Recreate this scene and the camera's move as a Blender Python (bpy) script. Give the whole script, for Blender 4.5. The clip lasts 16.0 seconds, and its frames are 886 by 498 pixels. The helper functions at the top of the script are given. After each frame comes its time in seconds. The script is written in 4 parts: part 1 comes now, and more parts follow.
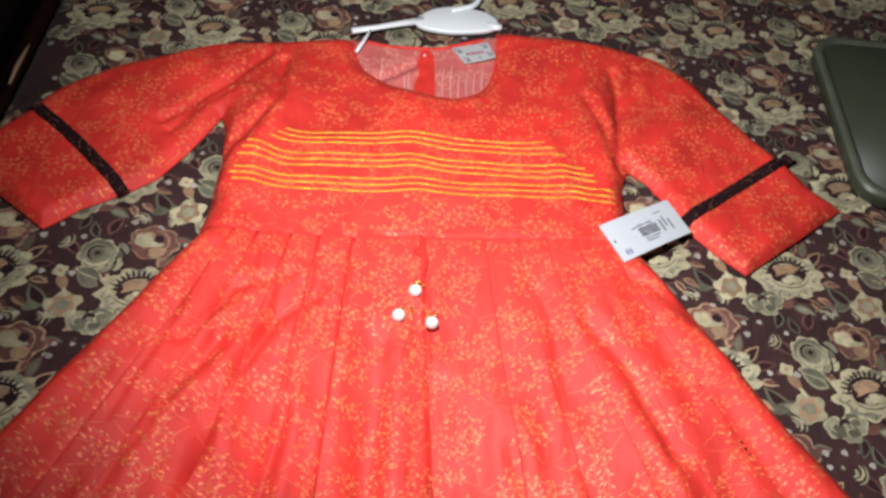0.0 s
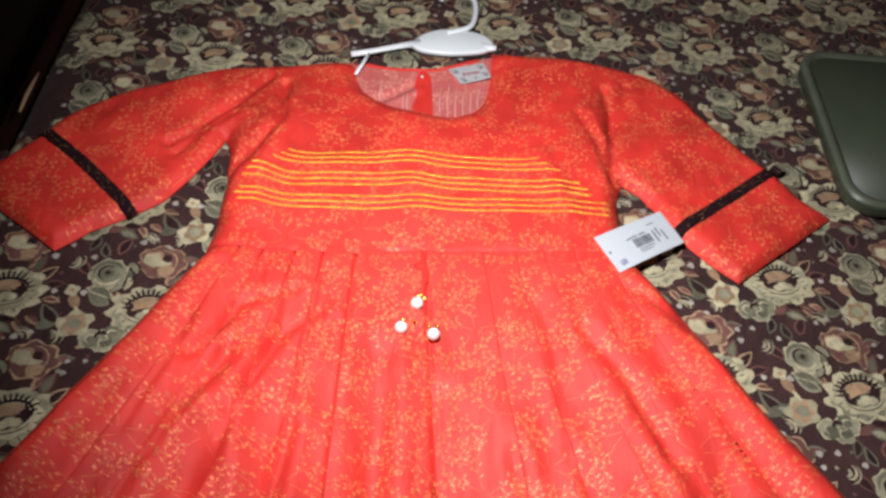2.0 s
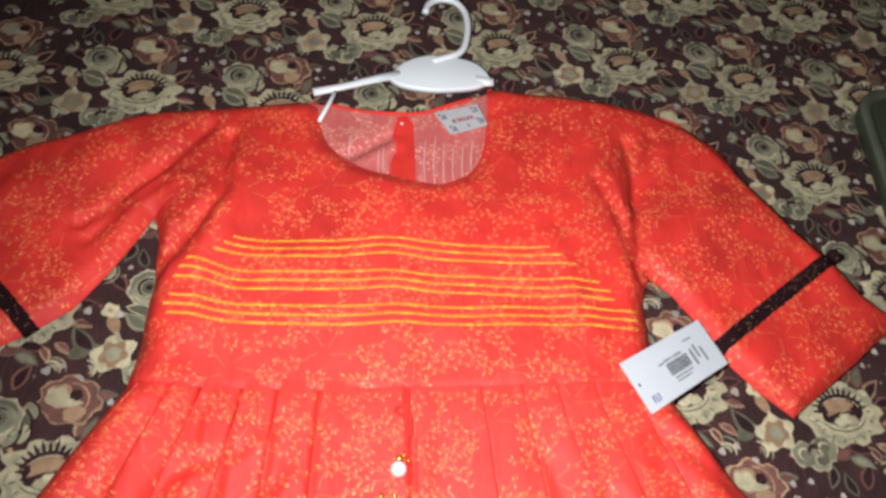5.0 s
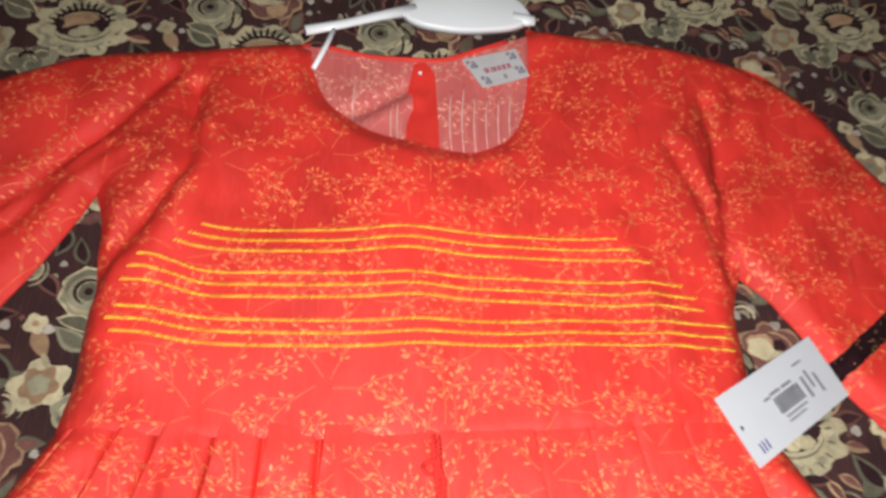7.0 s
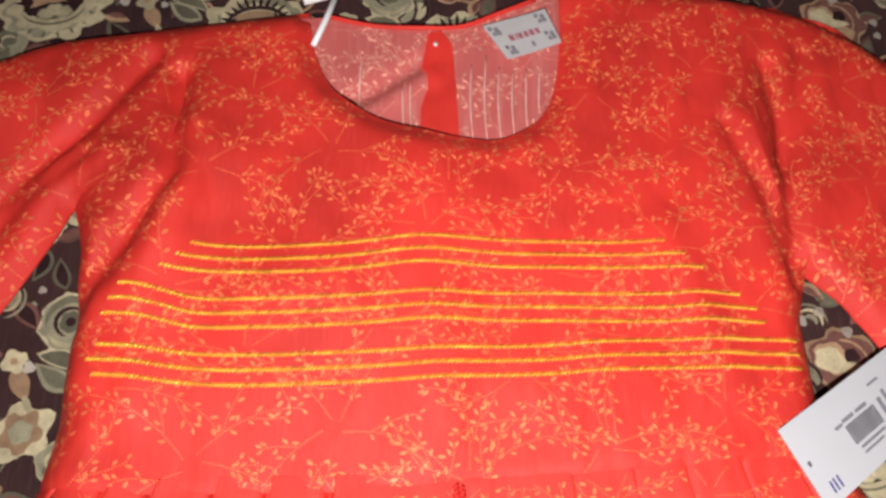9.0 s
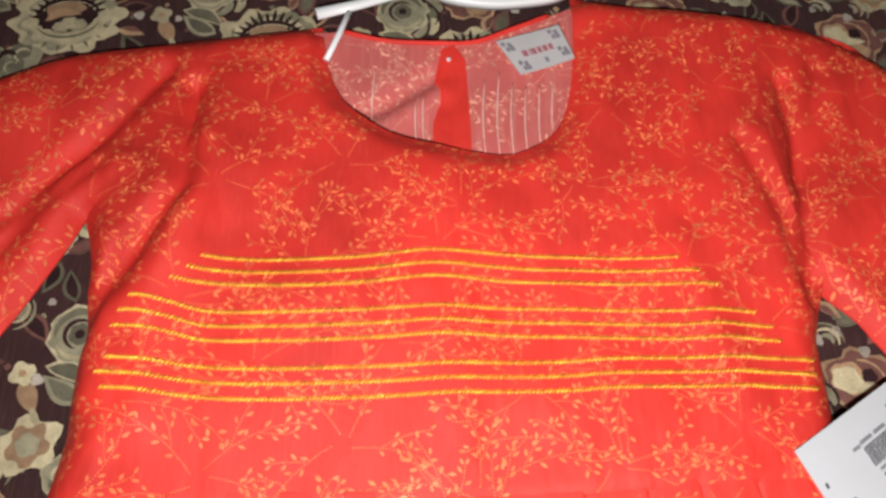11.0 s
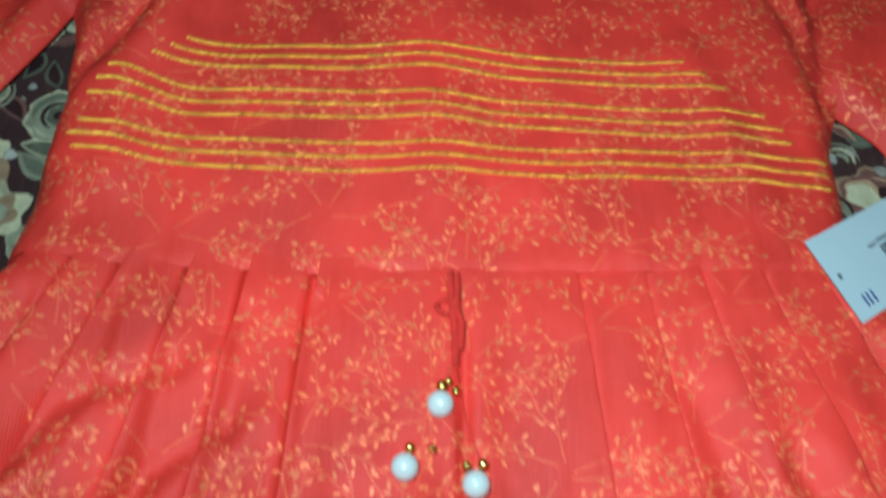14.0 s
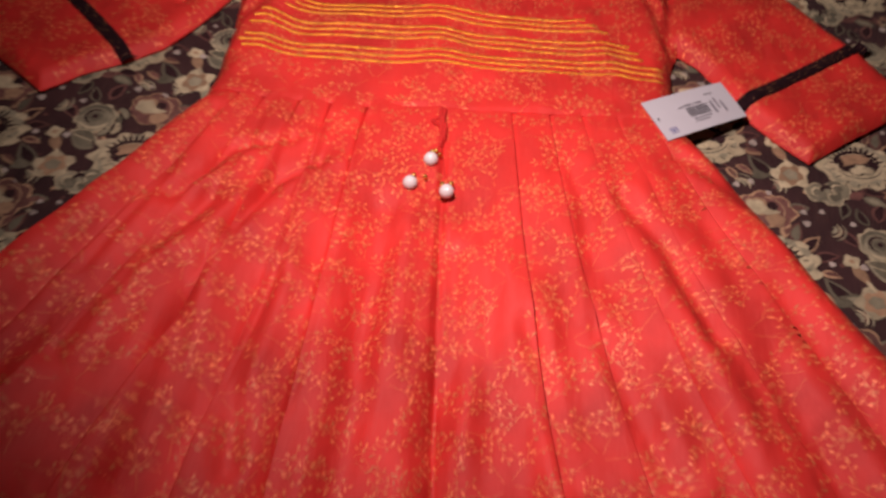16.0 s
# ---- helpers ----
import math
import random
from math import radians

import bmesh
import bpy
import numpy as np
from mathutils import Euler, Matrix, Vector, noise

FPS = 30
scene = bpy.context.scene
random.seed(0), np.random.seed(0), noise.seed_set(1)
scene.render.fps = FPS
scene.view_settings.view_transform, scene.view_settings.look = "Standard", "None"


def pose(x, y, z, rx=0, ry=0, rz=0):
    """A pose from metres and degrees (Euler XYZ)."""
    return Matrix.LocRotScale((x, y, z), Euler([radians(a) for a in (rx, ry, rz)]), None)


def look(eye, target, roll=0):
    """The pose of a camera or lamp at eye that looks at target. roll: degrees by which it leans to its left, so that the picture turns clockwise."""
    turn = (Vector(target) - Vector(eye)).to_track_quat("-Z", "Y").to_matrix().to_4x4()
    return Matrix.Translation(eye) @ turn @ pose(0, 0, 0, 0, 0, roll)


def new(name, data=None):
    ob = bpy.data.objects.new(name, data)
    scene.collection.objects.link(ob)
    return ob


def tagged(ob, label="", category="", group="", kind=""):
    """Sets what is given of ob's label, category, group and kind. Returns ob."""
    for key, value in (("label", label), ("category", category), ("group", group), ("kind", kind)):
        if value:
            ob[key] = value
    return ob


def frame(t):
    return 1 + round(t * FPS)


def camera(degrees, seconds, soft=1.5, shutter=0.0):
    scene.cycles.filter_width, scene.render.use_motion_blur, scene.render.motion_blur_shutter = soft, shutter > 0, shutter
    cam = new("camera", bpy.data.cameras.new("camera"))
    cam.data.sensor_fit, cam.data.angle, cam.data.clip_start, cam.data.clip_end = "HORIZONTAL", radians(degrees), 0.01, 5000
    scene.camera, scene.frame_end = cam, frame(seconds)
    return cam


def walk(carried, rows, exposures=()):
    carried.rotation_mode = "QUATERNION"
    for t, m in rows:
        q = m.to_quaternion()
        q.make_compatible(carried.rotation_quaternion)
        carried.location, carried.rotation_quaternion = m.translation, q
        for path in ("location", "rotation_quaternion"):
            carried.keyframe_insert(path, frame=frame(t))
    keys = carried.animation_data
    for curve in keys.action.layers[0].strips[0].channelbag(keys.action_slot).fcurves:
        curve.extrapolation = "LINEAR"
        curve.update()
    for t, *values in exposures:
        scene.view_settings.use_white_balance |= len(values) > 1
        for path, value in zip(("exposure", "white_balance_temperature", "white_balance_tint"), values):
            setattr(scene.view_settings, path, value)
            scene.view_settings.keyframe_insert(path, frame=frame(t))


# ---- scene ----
cam = camera(54.0, 16.0, soft=2.9, shutter=0.5)
PATH = [
    (0, (0.264, 0.255, 0.628), (0.346, 1.501, -0.935), 7.4),
    (0.5, (0.259, 0.245, 0.636), (0.325, 1.505, -0.915), 6.3),
    (1, (0.258, 0.243, 0.635), (0.336, 1.505, -0.915), 6.5),
    (1.5, (0.262, 0.239, 0.639), (0.335, 1.518, -0.897), 6.0),
    (2, (0.265, 0.235, 0.642), (0.34, 1.519, -0.89), 6.0),
    (2.5, (0.267, 0.225, 0.638), (0.338, 1.514, -0.889), 6.2),
    (3, (0.273, 0.206, 0.63), (0.333, 1.488, -0.904), 6.5),
    (3.5, (0.276, 0.218, 0.612), (0.328, 1.514, -0.91), 6.2),
    (4, (0.266, 0.285, 0.573), (0.324, 1.606, -0.927), 6.9),
    (4.5, (0.244, 0.398, 0.59), (0.394, 1.567, -1.026), 9.9),
    (4.7, (0.245, 0.437, 0.605), (0.408, 1.576, -1.031), 10.3),
    (6.8, (0.225, 0.58, 0.509), (0.421, 1.604, -1.198), 13.1),
    (7, (0.222, 0.599, 0.477), (0.445, 1.608, -1.235), 14.5),
    (7.5, (0.23, 0.616, 0.431), (0.394, 1.659, -1.268), 11.5),
    (8, (0.239, 0.627, 0.436), (0.359, 1.633, -1.289), 9.0),
    (8.5, (0.239, 0.663, 0.433), (0.372, 1.516, -1.37), 10.7),
    (9, (0.237, 0.683, 0.449), (0.377, 1.496, -1.373), 10.5),
    (9.2, (0.226, 0.683, 0.453), (0.39, 1.518, -1.357), 12.0),
    (11.3, (0.238, 0.682, 0.439), (0.348, 1.537, -1.366), 8.7),
    (11.5, (0.239, 0.683, 0.43), (0.346, 1.527, -1.38), 8.6),
    (12, (0.24, 0.677, 0.401), (0.34, 1.491, -1.423), 8.9),
    (12.5, (0.241, 0.673, 0.375), (0.34, 1.467, -1.458), 9.6),
    (13, (0.244, 0.66, 0.372), (0.304, 1.489, -1.447), 7.0),
    (13.5, (0.248, 0.626, 0.367), (0.298, 1.551, -1.406), 6.4),
    (14, (0.259, 0.569, 0.363), (0.324, 1.551, -1.378), 7.4),
    (14.5, (0.279, 0.484, 0.391), (0.303, 1.52, -1.32), 6.2),
    (15, (0.289, 0.42, 0.428), (0.317, 1.501, -1.254), 6.5),
    (15.5, (0.302, 0.357, 0.458), (0.287, 1.46, -1.21), 3.6),
    (16, (0.313, 0.221, 0.509), (0.246, 1.457, -1.061), 3.8),
]
EXPOSURE = [(0, 0.23, 6150, 9), (4.7, 0.23, 6150, 9), (7, 0.05, 6450, 10), (9.2, 0.05, 6700, 14), (12, 0.03, 6550, 4), (12.5, -0.2, 5700, -22), (13, -0.35, 5000, -32), (13.5, -0.45, 4850, -32),
            (14, -0.62, 4600, -26), (14.5, -0.45, 5000, -8), (15, -0.5, 5700, 8), (15.5, -0.42, 6300, 14), (16, -0.62, 7600, 42)]
walk(cam, [(t, look(eye, target, roll)) for t, eye, target, roll in PATH], EXPOSURE)

# ---- light: one small fixed spot, added for the moving hand-held torch, close over the dress, a dim room round it ----
world = bpy.data.worlds.new("room_dark")
scene.world = world
world.use_nodes = True
world.node_tree.nodes["Background"].inputs[0].default_value = (0.9, 0.95, 1.0, 1)
world.node_tree.nodes["Background"].inputs[1].default_value = 0.02
# unseen spot, fixed halfway along the path of the torch it replaces
TORCH = (0.215, 0.585, 0.485)
torch_light = bpy.data.lights.new("torch_light", "SPOT")
torch_light.energy, torch_light.color, torch_light.shadow_soft_size = 21.0, (1.0, 0.98, 0.97), 0.012
torch_light.spot_size, torch_light.spot_blend = radians(158), 1.0
lamp_ob = new("torch_light", torch_light)
lamp_ob.matrix_world = look(TORCH, (0.54, 0.88, 0.0))

# ---- materials ----
MATS = {}


def material(name, color, rough=0.7, metal=0.0, vary=0.15, scale=25.0, fine=900.0, bump=0.15, dist=0.0006, spec=0.4,
             sheen=0.0, coat=0.0, island=0.0):
    """Principled surface with variation at two scales and a fine relief."""
    m = bpy.data.materials.new(name)
    m.use_nodes = True
    nt = m.node_tree
    bs = nt.nodes["Principled BSDF"]
    tc = nt.nodes.new("ShaderNodeTexCoord")
    big = nt.nodes.new("ShaderNodeTexNoise")
    big.inputs["Scale"].default_value, big.inputs["Detail"].default_value = scale, 4
    small = nt.nodes.new("ShaderNodeTexNoise")
    small.inputs["Scale"].default_value, small.inputs["Detail"].default_value = fine, 2
    for n in (big, small):
        nt.links.new(tc.outputs["Object"], n.inputs["Vector"])
    add = nt.nodes.new("ShaderNodeMath")
    add.operation = "MULTIPLY_ADD"
    nt.links.new(big.outputs["Fac"], add.inputs[0])
    add.inputs[1].default_value = 0.6
    half = nt.nodes.new("ShaderNodeMath")
    half.operation = "MULTIPLY"
    half.inputs[1].default_value = 0.4
    nt.links.new(small.outputs["Fac"], half.inputs[0])
    nt.links.new(half.outputs[0], add.inputs[2])
    ramp = nt.nodes.new("ShaderNodeMapRange")
    ramp.inputs["From Min"].default_value, ramp.inputs["From Max"].default_value = 0.3, 0.7
    ramp.inputs["To Min"].default_value, ramp.inputs["To Max"].default_value = 1 - vary, 1 + vary
    nt.links.new(add.outputs[0], ramp.inputs["Value"])
    value = ramp.outputs[0]
    if island:
        geo = nt.nodes.new("ShaderNodeNewGeometry")
        r2 = nt.nodes.new("ShaderNodeMapRange")
        r2.inputs["To Min"].default_value, r2.inputs["To Max"].default_value = 1 - island, 1 + island
        nt.links.new(geo.outputs["Random Per Island"], r2.inputs["Value"])
        mul = nt.nodes.new("ShaderNodeMath")
        mul.operation = "MULTIPLY"
        nt.links.new(value, mul.inputs[0])
        nt.links.new(r2.outputs[0], mul.inputs[1])
        value = mul.outputs[0]
    mix = nt.nodes.new("ShaderNodeVectorMath")
    mix.operation = "SCALE"
    mix.inputs[0].default_value = color
    nt.links.new(value, mix.inputs["Scale"])
    nt.links.new(mix.outputs[0], bs.inputs["Base Color"])
    bs.inputs["Roughness"].default_value, bs.inputs["Metallic"].default_value = rough, metal
    bs.inputs["Specular IOR Level"].default_value = spec
    bs.inputs["Sheen Weight"].default_value = sheen
    bs.inputs["Coat Weight"].default_value = coat
    if bump:
        b = nt.nodes.new("ShaderNodeBump")
        b.inputs["Strength"].default_value, b.inputs["Distance"].default_value = bump, dist
        nt.links.new(small.outputs["Fac"], b.inputs["Height"])
        nt.links.new(b.outputs[0], bs.inputs["Normal"])
    MATS[name] = m
    return m


def woven(name, color, slub, amount, pitch=0.0011, rough=0.75, stretch=(1, 14, 1), spec=0.3, sheen=0.15, vary=0.12, crumple=0.0):
    """Cotton cloth: a crossed weave in the relief, long slubs and soft blotches in the colour."""
    m = bpy.data.materials.new(name)
    m.use_nodes = True
    nt = m.node_tree
    bs = nt.nodes["Principled BSDF"]
    tc = nt.nodes.new("ShaderNodeTexCoord")
    waves = []
    for axis in ("X", "Y"):
        w = nt.nodes.new("ShaderNodeTexWave")
        w.bands_direction = axis
        w.inputs["Scale"].default_value = 0.314 / pitch
        w.inputs["Distortion"].default_value, w.inputs["Detail"].default_value = 1.2, 1
        nt.links.new(tc.outputs["Object"], w.inputs["Vector"])
        waves.append(w)
    weave = nt.nodes.new("ShaderNodeMath")
    weave.operation = "MAXIMUM"
    nt.links.new(waves[0].outputs["Fac"], weave.inputs[0])
    nt.links.new(waves[1].outputs["Fac"], weave.inputs[1])
    mp = nt.nodes.new("ShaderNodeMapping")
    mp.inputs["Scale"].default_value = [60 * 14 / s for s in stretch]
    nt.links.new(tc.outputs["Object"], mp.inputs["Vector"])
    slubs = nt.nodes.new("ShaderNodeTexNoise")
    slubs.inputs["Scale"].default_value, slubs.inputs["Detail"].default_value = 1.0, 3
    nt.links.new(mp.outputs[0], slubs.inputs["Vector"])
    cut = nt.nodes.new("ShaderNodeMapRange")
    cut.inputs["From Min"].default_value, cut.inputs["From Max"].default_value = 0.5, 0.72
    cut.inputs["To Max"].default_value = amount
    nt.links.new(slubs.outputs["Fac"], cut.inputs["Value"])
    blot = nt.nodes.new("ShaderNodeTexNoise")
    blot.inputs["Scale"].default_value, blot.inputs["Detail"].default_value = 18.0, 5
    nt.links.new(tc.outputs["Object"], blot.inputs["Vector"])
    rng = nt.nodes.new("ShaderNodeMapRange")
    rng.inputs["From Min"].default_value, rng.inputs["From Max"].default_value = 0.3, 0.7
    rng.inputs["To Min"].default_value, rng.inputs["To Max"].default_value = 1 - vary, 1 + vary
    nt.links.new(blot.outputs["Fac"], rng.inputs["Value"])
    sc = nt.nodes.new("ShaderNodeVectorMath")
    sc.operation = "SCALE"
    sc.inputs[0].default_value = color
    nt.links.new(rng.outputs[0], sc.inputs["Scale"])
    mix = nt.nodes.new("ShaderNodeMix")
    mix.data_type = "RGBA"
    nt.links.new(cut.outputs[0], mix.inputs["Factor"])
    nt.links.new(sc.outputs[0], mix.inputs[6])
    mix.inputs[7].default_value = (*slub, 1)
    nt.links.new(mix.outputs[2], bs.inputs["Base Color"])
    bs.inputs["Roughness"].default_value = rough
    bs.inputs["Specular IOR Level"].default_value = spec
    bs.inputs["Sheen Weight"].default_value = sheen
    bs.inputs["Sheen Roughness"].default_value = 0.5
    b = nt.nodes.new("ShaderNodeBump")
    b.inputs["Strength"].default_value, b.inputs["Distance"].default_value = 0.35, 0.0004
    nt.links.new(weave.outputs[0], b.inputs["Height"])
    if crumple:
        soft = nt.nodes.new("ShaderNodeTexNoise")
        soft.inputs["Scale"].default_value, soft.inputs["Detail"].default_value = 1.0, 2
        soft.inputs["Distortion"].default_value, soft.inputs["Roughness"].default_value = 0.2, 0.4
        long = nt.nodes.new("ShaderNodeMapping")
        long.inputs["Scale"].default_value = (42, 17, 30)
        nt.links.new(tc.outputs["Object"], long.inputs["Vector"])
        nt.links.new(long.outputs[0], soft.inputs["Vector"])
        c = nt.nodes.new("ShaderNodeBump")
        c.inputs["Strength"].default_value, c.inputs["Distance"].default_value = 1.0, crumple
        nt.links.new(soft.outputs["Fac"], c.inputs["Height"])
        nt.links.new(c.outputs[0], b.inputs["Normal"])
    nt.links.new(b.outputs[0], bs.inputs["Normal"])
    MATS[name] = m
    return m


RED = woven("red_cotton", (0.66, 0.032, 0.022), (0.68, 0.055, 0.04), 0.4, rough=0.60, spec=0.38, sheen=0.0, vary=0.22, crumple=0.0045)
PINK = woven("cotton_wrong_side", (0.54, 0.115, 0.105), (0.64, 0.24, 0.21), 0.5, stretch=(4, 60, 4), sheen=0.0)
PRINT = material("leaf_print", (0.76, 0.172, 0.070), 0.5, 0.05, spec=0.25, vary=0.2, scale=90, bump=0.0, island=0.18)
PRINT_BACK = material("leaf_print_wrong_side", (0.70, 0.30, 0.22), 0.65, vary=0.2, scale=90, bump=0.0, island=0.2)
GOLD = material("gold_thread", (0.98, 0.52, 0.06), 0.36, 0.66, vary=0.2, scale=120, bump=0.3, dist=0.0003, island=0.3)
LACE = material("dark_lace", (0.020, 0.007, 0.009), 0.9, spec=0.1, vary=0.5, scale=160, fine=1500, bump=0.8, dist=0.0012)
LACE_FLECK = material("lace_fleck", (0.45, 0.22, 0.09), 0.6, vary=0.3, island=0.4)
PEARL = material("pearl", (0.64, 0.63, 0.61), 0.15, vary=0.03, bump=0.0, spec=0.6, coat=0.6)
BRASS = material("gilt_metal", (0.95, 0.62, 0.16), 0.22, 1.0, vary=0.1, bump=0.05)
CORD = material("red_cord", (0.56, 0.022, 0.015), 0.8, vary=0.25, scale=200, bump=0.6, dist=0.0008)
WHITE_PLASTIC = material("white_plastic", (0.80, 0.83, 0.84), 0.32, vary=0.04, scale=30, bump=0.04, spec=0.5)
CARD = material("white_card", (0.54, 0.555, 0.58), 0.6, vary=0.03, scale=60, bump=0.08)
INK = material("black_ink", (0.10, 0.10, 0.11), 0.6, vary=0.1, bump=0.0)
GREY_INK = material("grey_ink", (0.22, 0.22, 0.24), 0.6, vary=0.1, bump=0.0)
BLUE_INK = material("blue_ink", (0.05, 0.05, 0.22), 0.5, vary=0.1, bump=0.0)
SATIN = material("label_satin", (0.50, 0.49, 0.49), 0.4, vary=0.08, scale=80, fine=1600, bump=0.3, dist=0.0003)
LABEL_RED = material("label_red_thread", (0.42, 0.14, 0.17), 0.6, vary=0.2, bump=0.2)
LABEL_GREY = material("label_grey_thread", (0.24, 0.22, 0.25), 0.6, vary=0.2, bump=0.2)
TRAY = material("olive_plastic", (0.040, 0.048, 0.030), 0.36, vary=0.15, scale=20, fine=700, bump=0.12, dist=0.0005, spec=0.45)
TRAY_LIP = material("olive_plastic_paler", (0.080, 0.088, 0.060), 0.42, vary=0.2, scale=30, fine=700, bump=0.15, dist=0.0004)
WOOD = material("dark_varnished_wood", (0.020, 0.008, 0.006), 0.25, vary=0.35, scale=14, fine=300, bump=0.1, coat=0.4)
FLOOR = material("dark_floor", (0.030, 0.020, 0.016), 0.55, vary=0.3, scale=6, fine=200, bump=0.1)
# walls and ceiling stay out of view; pale so that they bounce light back
WALL = material("wall_paint", (0.62, 0.58, 0.52), 0.85, vary=0.08, scale=3, fine=150, bump=0.1)
CEILING = material("ceiling_paint", (0.78, 0.77, 0.75), 0.9, vary=0.05, scale=3, fine=150, bump=0.1)
SPREAD = woven("maroon_tapestry", (0.036, 0.013, 0.013), (0.070, 0.032, 0.026), 0.7, pitch=0.0016, rough=0.85, sheen=0.05, vary=0.35)


def thread(name, color):
    return material(name, color, 0.85, vary=0.32, scale=140, fine=1100, bump=0.7, dist=0.0008, spec=0.2, island=0.22)


T_CREAM = thread("cream_thread", (0.43, 0.375, 0.235))
T_OLIVE = thread("olive_grey_thread", (0.245, 0.228, 0.150))
T_GREY = thread("grey_green_thread", (0.125, 0.116, 0.078))
T_TAN = thread("tan_thread", (0.34, 0.215, 0.125))
T_ROSE = thread("rose_thread", (0.140, 0.062, 0.050))
T_DARK = thread("dark_thread", (0.028, 0.011, 0.012))
T_PALE = thread("pale_thread", (0.36, 0.32, 0.27))
THREADS = [T_CREAM, T_OLIVE, T_GREY, T_TAN, T_ROSE, T_DARK, T_PALE]


# ---- mesh helpers ----
def mesh_ob(name, verts, faces, mats, parent=None, label="", smooth=True, index=None):
    me = bpy.data.meshes.new(name)
    me.from_pydata([tuple(v) for v in verts], [], faces)
    for m in (mats if isinstance(mats, list) else [mats]):
        me.materials.append(m)
    if index is not None:
        me.polygons.foreach_set("material_index", index)
    if smooth:
        me.polygons.foreach_set("use_smooth", [True] * len(me.polygons))
    me.update()
    ob = new(name, me)
    if parent is not None:
        ob.parent = parent
    if label:
        ob["label"] = label
    return ob


def part(name, bm, mat, parent, label="", smooth=True):
    me = bpy.data.meshes.new(name)
    bmesh.ops.recalc_face_normals(bm, faces=bm.faces)
    bm.to_mesh(me)
    bm.free()
    me.materials.append(mat)
    if smooth:
        me.polygons.foreach_set("use_smooth", [True] * len(me.polygons))
    ob = new(name, me)
    if parent is not None:
        ob.parent = parent
    if label:
        ob["label"] = label
    return ob


def thing(name, label, category, kind="", group=""):
    return tagged(new(name), label, category, group, kind)


def box_bm(lo, hi, bevel=0.0, seg=2):
    bm = bmesh.new()
    bmesh.ops.create_cube(bm, size=1)
    for v in bm.verts:
        v.co = Vector([lo[i] + (v.co[i] + 0.5) * (hi[i] - lo[i]) for i in range(3)])
    if bevel:
        bmesh.ops.bevel(bm, geom=bm.edges[:], offset=bevel, segments=seg, affect="EDGES", profile=0.5)
    return bm


def tube(points, radius, sides=10, flat=1.0):
    """A bmesh tube along points, with rounded caps; radius may be a list."""
    pts = [Vector(p) for p in points]
    rad = radius if isinstance(radius, list) else [radius] * len(pts)
    bm, rings = bmesh.new(), []
    for i, p in enumerate(pts):
        d = (pts[min(i + 1, len(pts) - 1)] - pts[max(i - 1, 0)]).normalized()
        side = d.cross(Vector((0, 0, 1)))
        side = side.normalized() if side.length > 1e-4 else Vector((1, 0, 0))
        up = side.cross(d).normalized()
        rings.append([bm.verts.new(p + rad[i] * (math.cos(a) * side + flat * math.sin(a) * up))
                      for a in [2 * math.pi * k / sides for k in range(sides)]])
    for a, b in zip(rings, rings[1:]):
        for k in range(sides):
            bm.faces.new((a[k], a[(k + 1) % sides], b[(k + 1) % sides], b[k]))
    bm.faces.new(rings[0][::-1])
    bm.faces.new(rings[-1])
    return bm


def spline(points, step):
    """Catmull-Rom through the points, resampled at about that step."""
    p = np.array(points, float)
    q = np.vstack([2 * p[0] - p[1], p, 2 * p[-1] - p[-2]])
    out = []
    for i in range(1, len(q) - 2):
        n = max(1, int(round(np.linalg.norm(q[i + 1] - q[i]) / step)))
        for k in range(n):
            t = k / n
            out.append(0.5 * (2 * q[i] + (q[i + 1] - q[i - 1]) * t + (2 * q[i - 1] - 5 * q[i] + 4 * q[i + 1] - q[i + 2]) * t * t
                              + (3 * q[i] - q[i - 1] - 3 * q[i + 1] + q[i + 2]) * t ** 3))
    out.append(q[-2])
    return np.array(out)


def seg_dist(pts, line):
    """Distance of each point to an open polyline."""
    pts, line = np.atleast_2d(pts), np.asarray(line)
    best = np.full(len(pts), 9.0)
    for a, b in zip(line[:-1], line[1:]):
        d = b - a
        t = np.clip(((pts - a) @ d) / max(d @ d, 1e-12), 0, 1)
        best = np.minimum(best, np.hypot(*(pts - a - t[:, None] * d).T))
    return best


def inside(pts, poly):
    x, y = pts[:, 0], pts[:, 1]
    res = np.zeros(len(pts), bool)
    for a, b in zip(poly, np.roll(poly, -1, 0)):
        if a[1] == b[1]:
            continue
        c = (a[1] > y) != (b[1] > y)
        res ^= c & (x < (b[0] - a[0]) * (y - a[1]) / (b[1] - a[1]) + a[0])
    return res


def solid_sheet(name, P, faces, z, thick, mat, parent, label=""):
    """A cloth of some thickness from plan points, triangles and heights."""
    n = len(P)
    verts = [(p[0], p[1], h) for p, h in zip(P, z)] + [(p[0], p[1], h - thick) for p, h in zip(P, z)]
    count = {}
    for f in faces:
        for a, b in zip(f, f[1:] + f[:1]):
            count[(a, b)] = 1
    rim = [(a, b) for (a, b) in count if (b, a) not in count]
    allf = [tuple(f) for f in faces] + [tuple(n + i for i in f[::-1]) for f in faces]
    for a, b in rim:
        k = len(verts)
        verts += [verts[b], verts[a], verts[n + a], verts[n + b]]
        allf.append((k, k + 1, k + 2, k + 3))
    return mesh_ob(name, verts, allf, mat, parent, label)


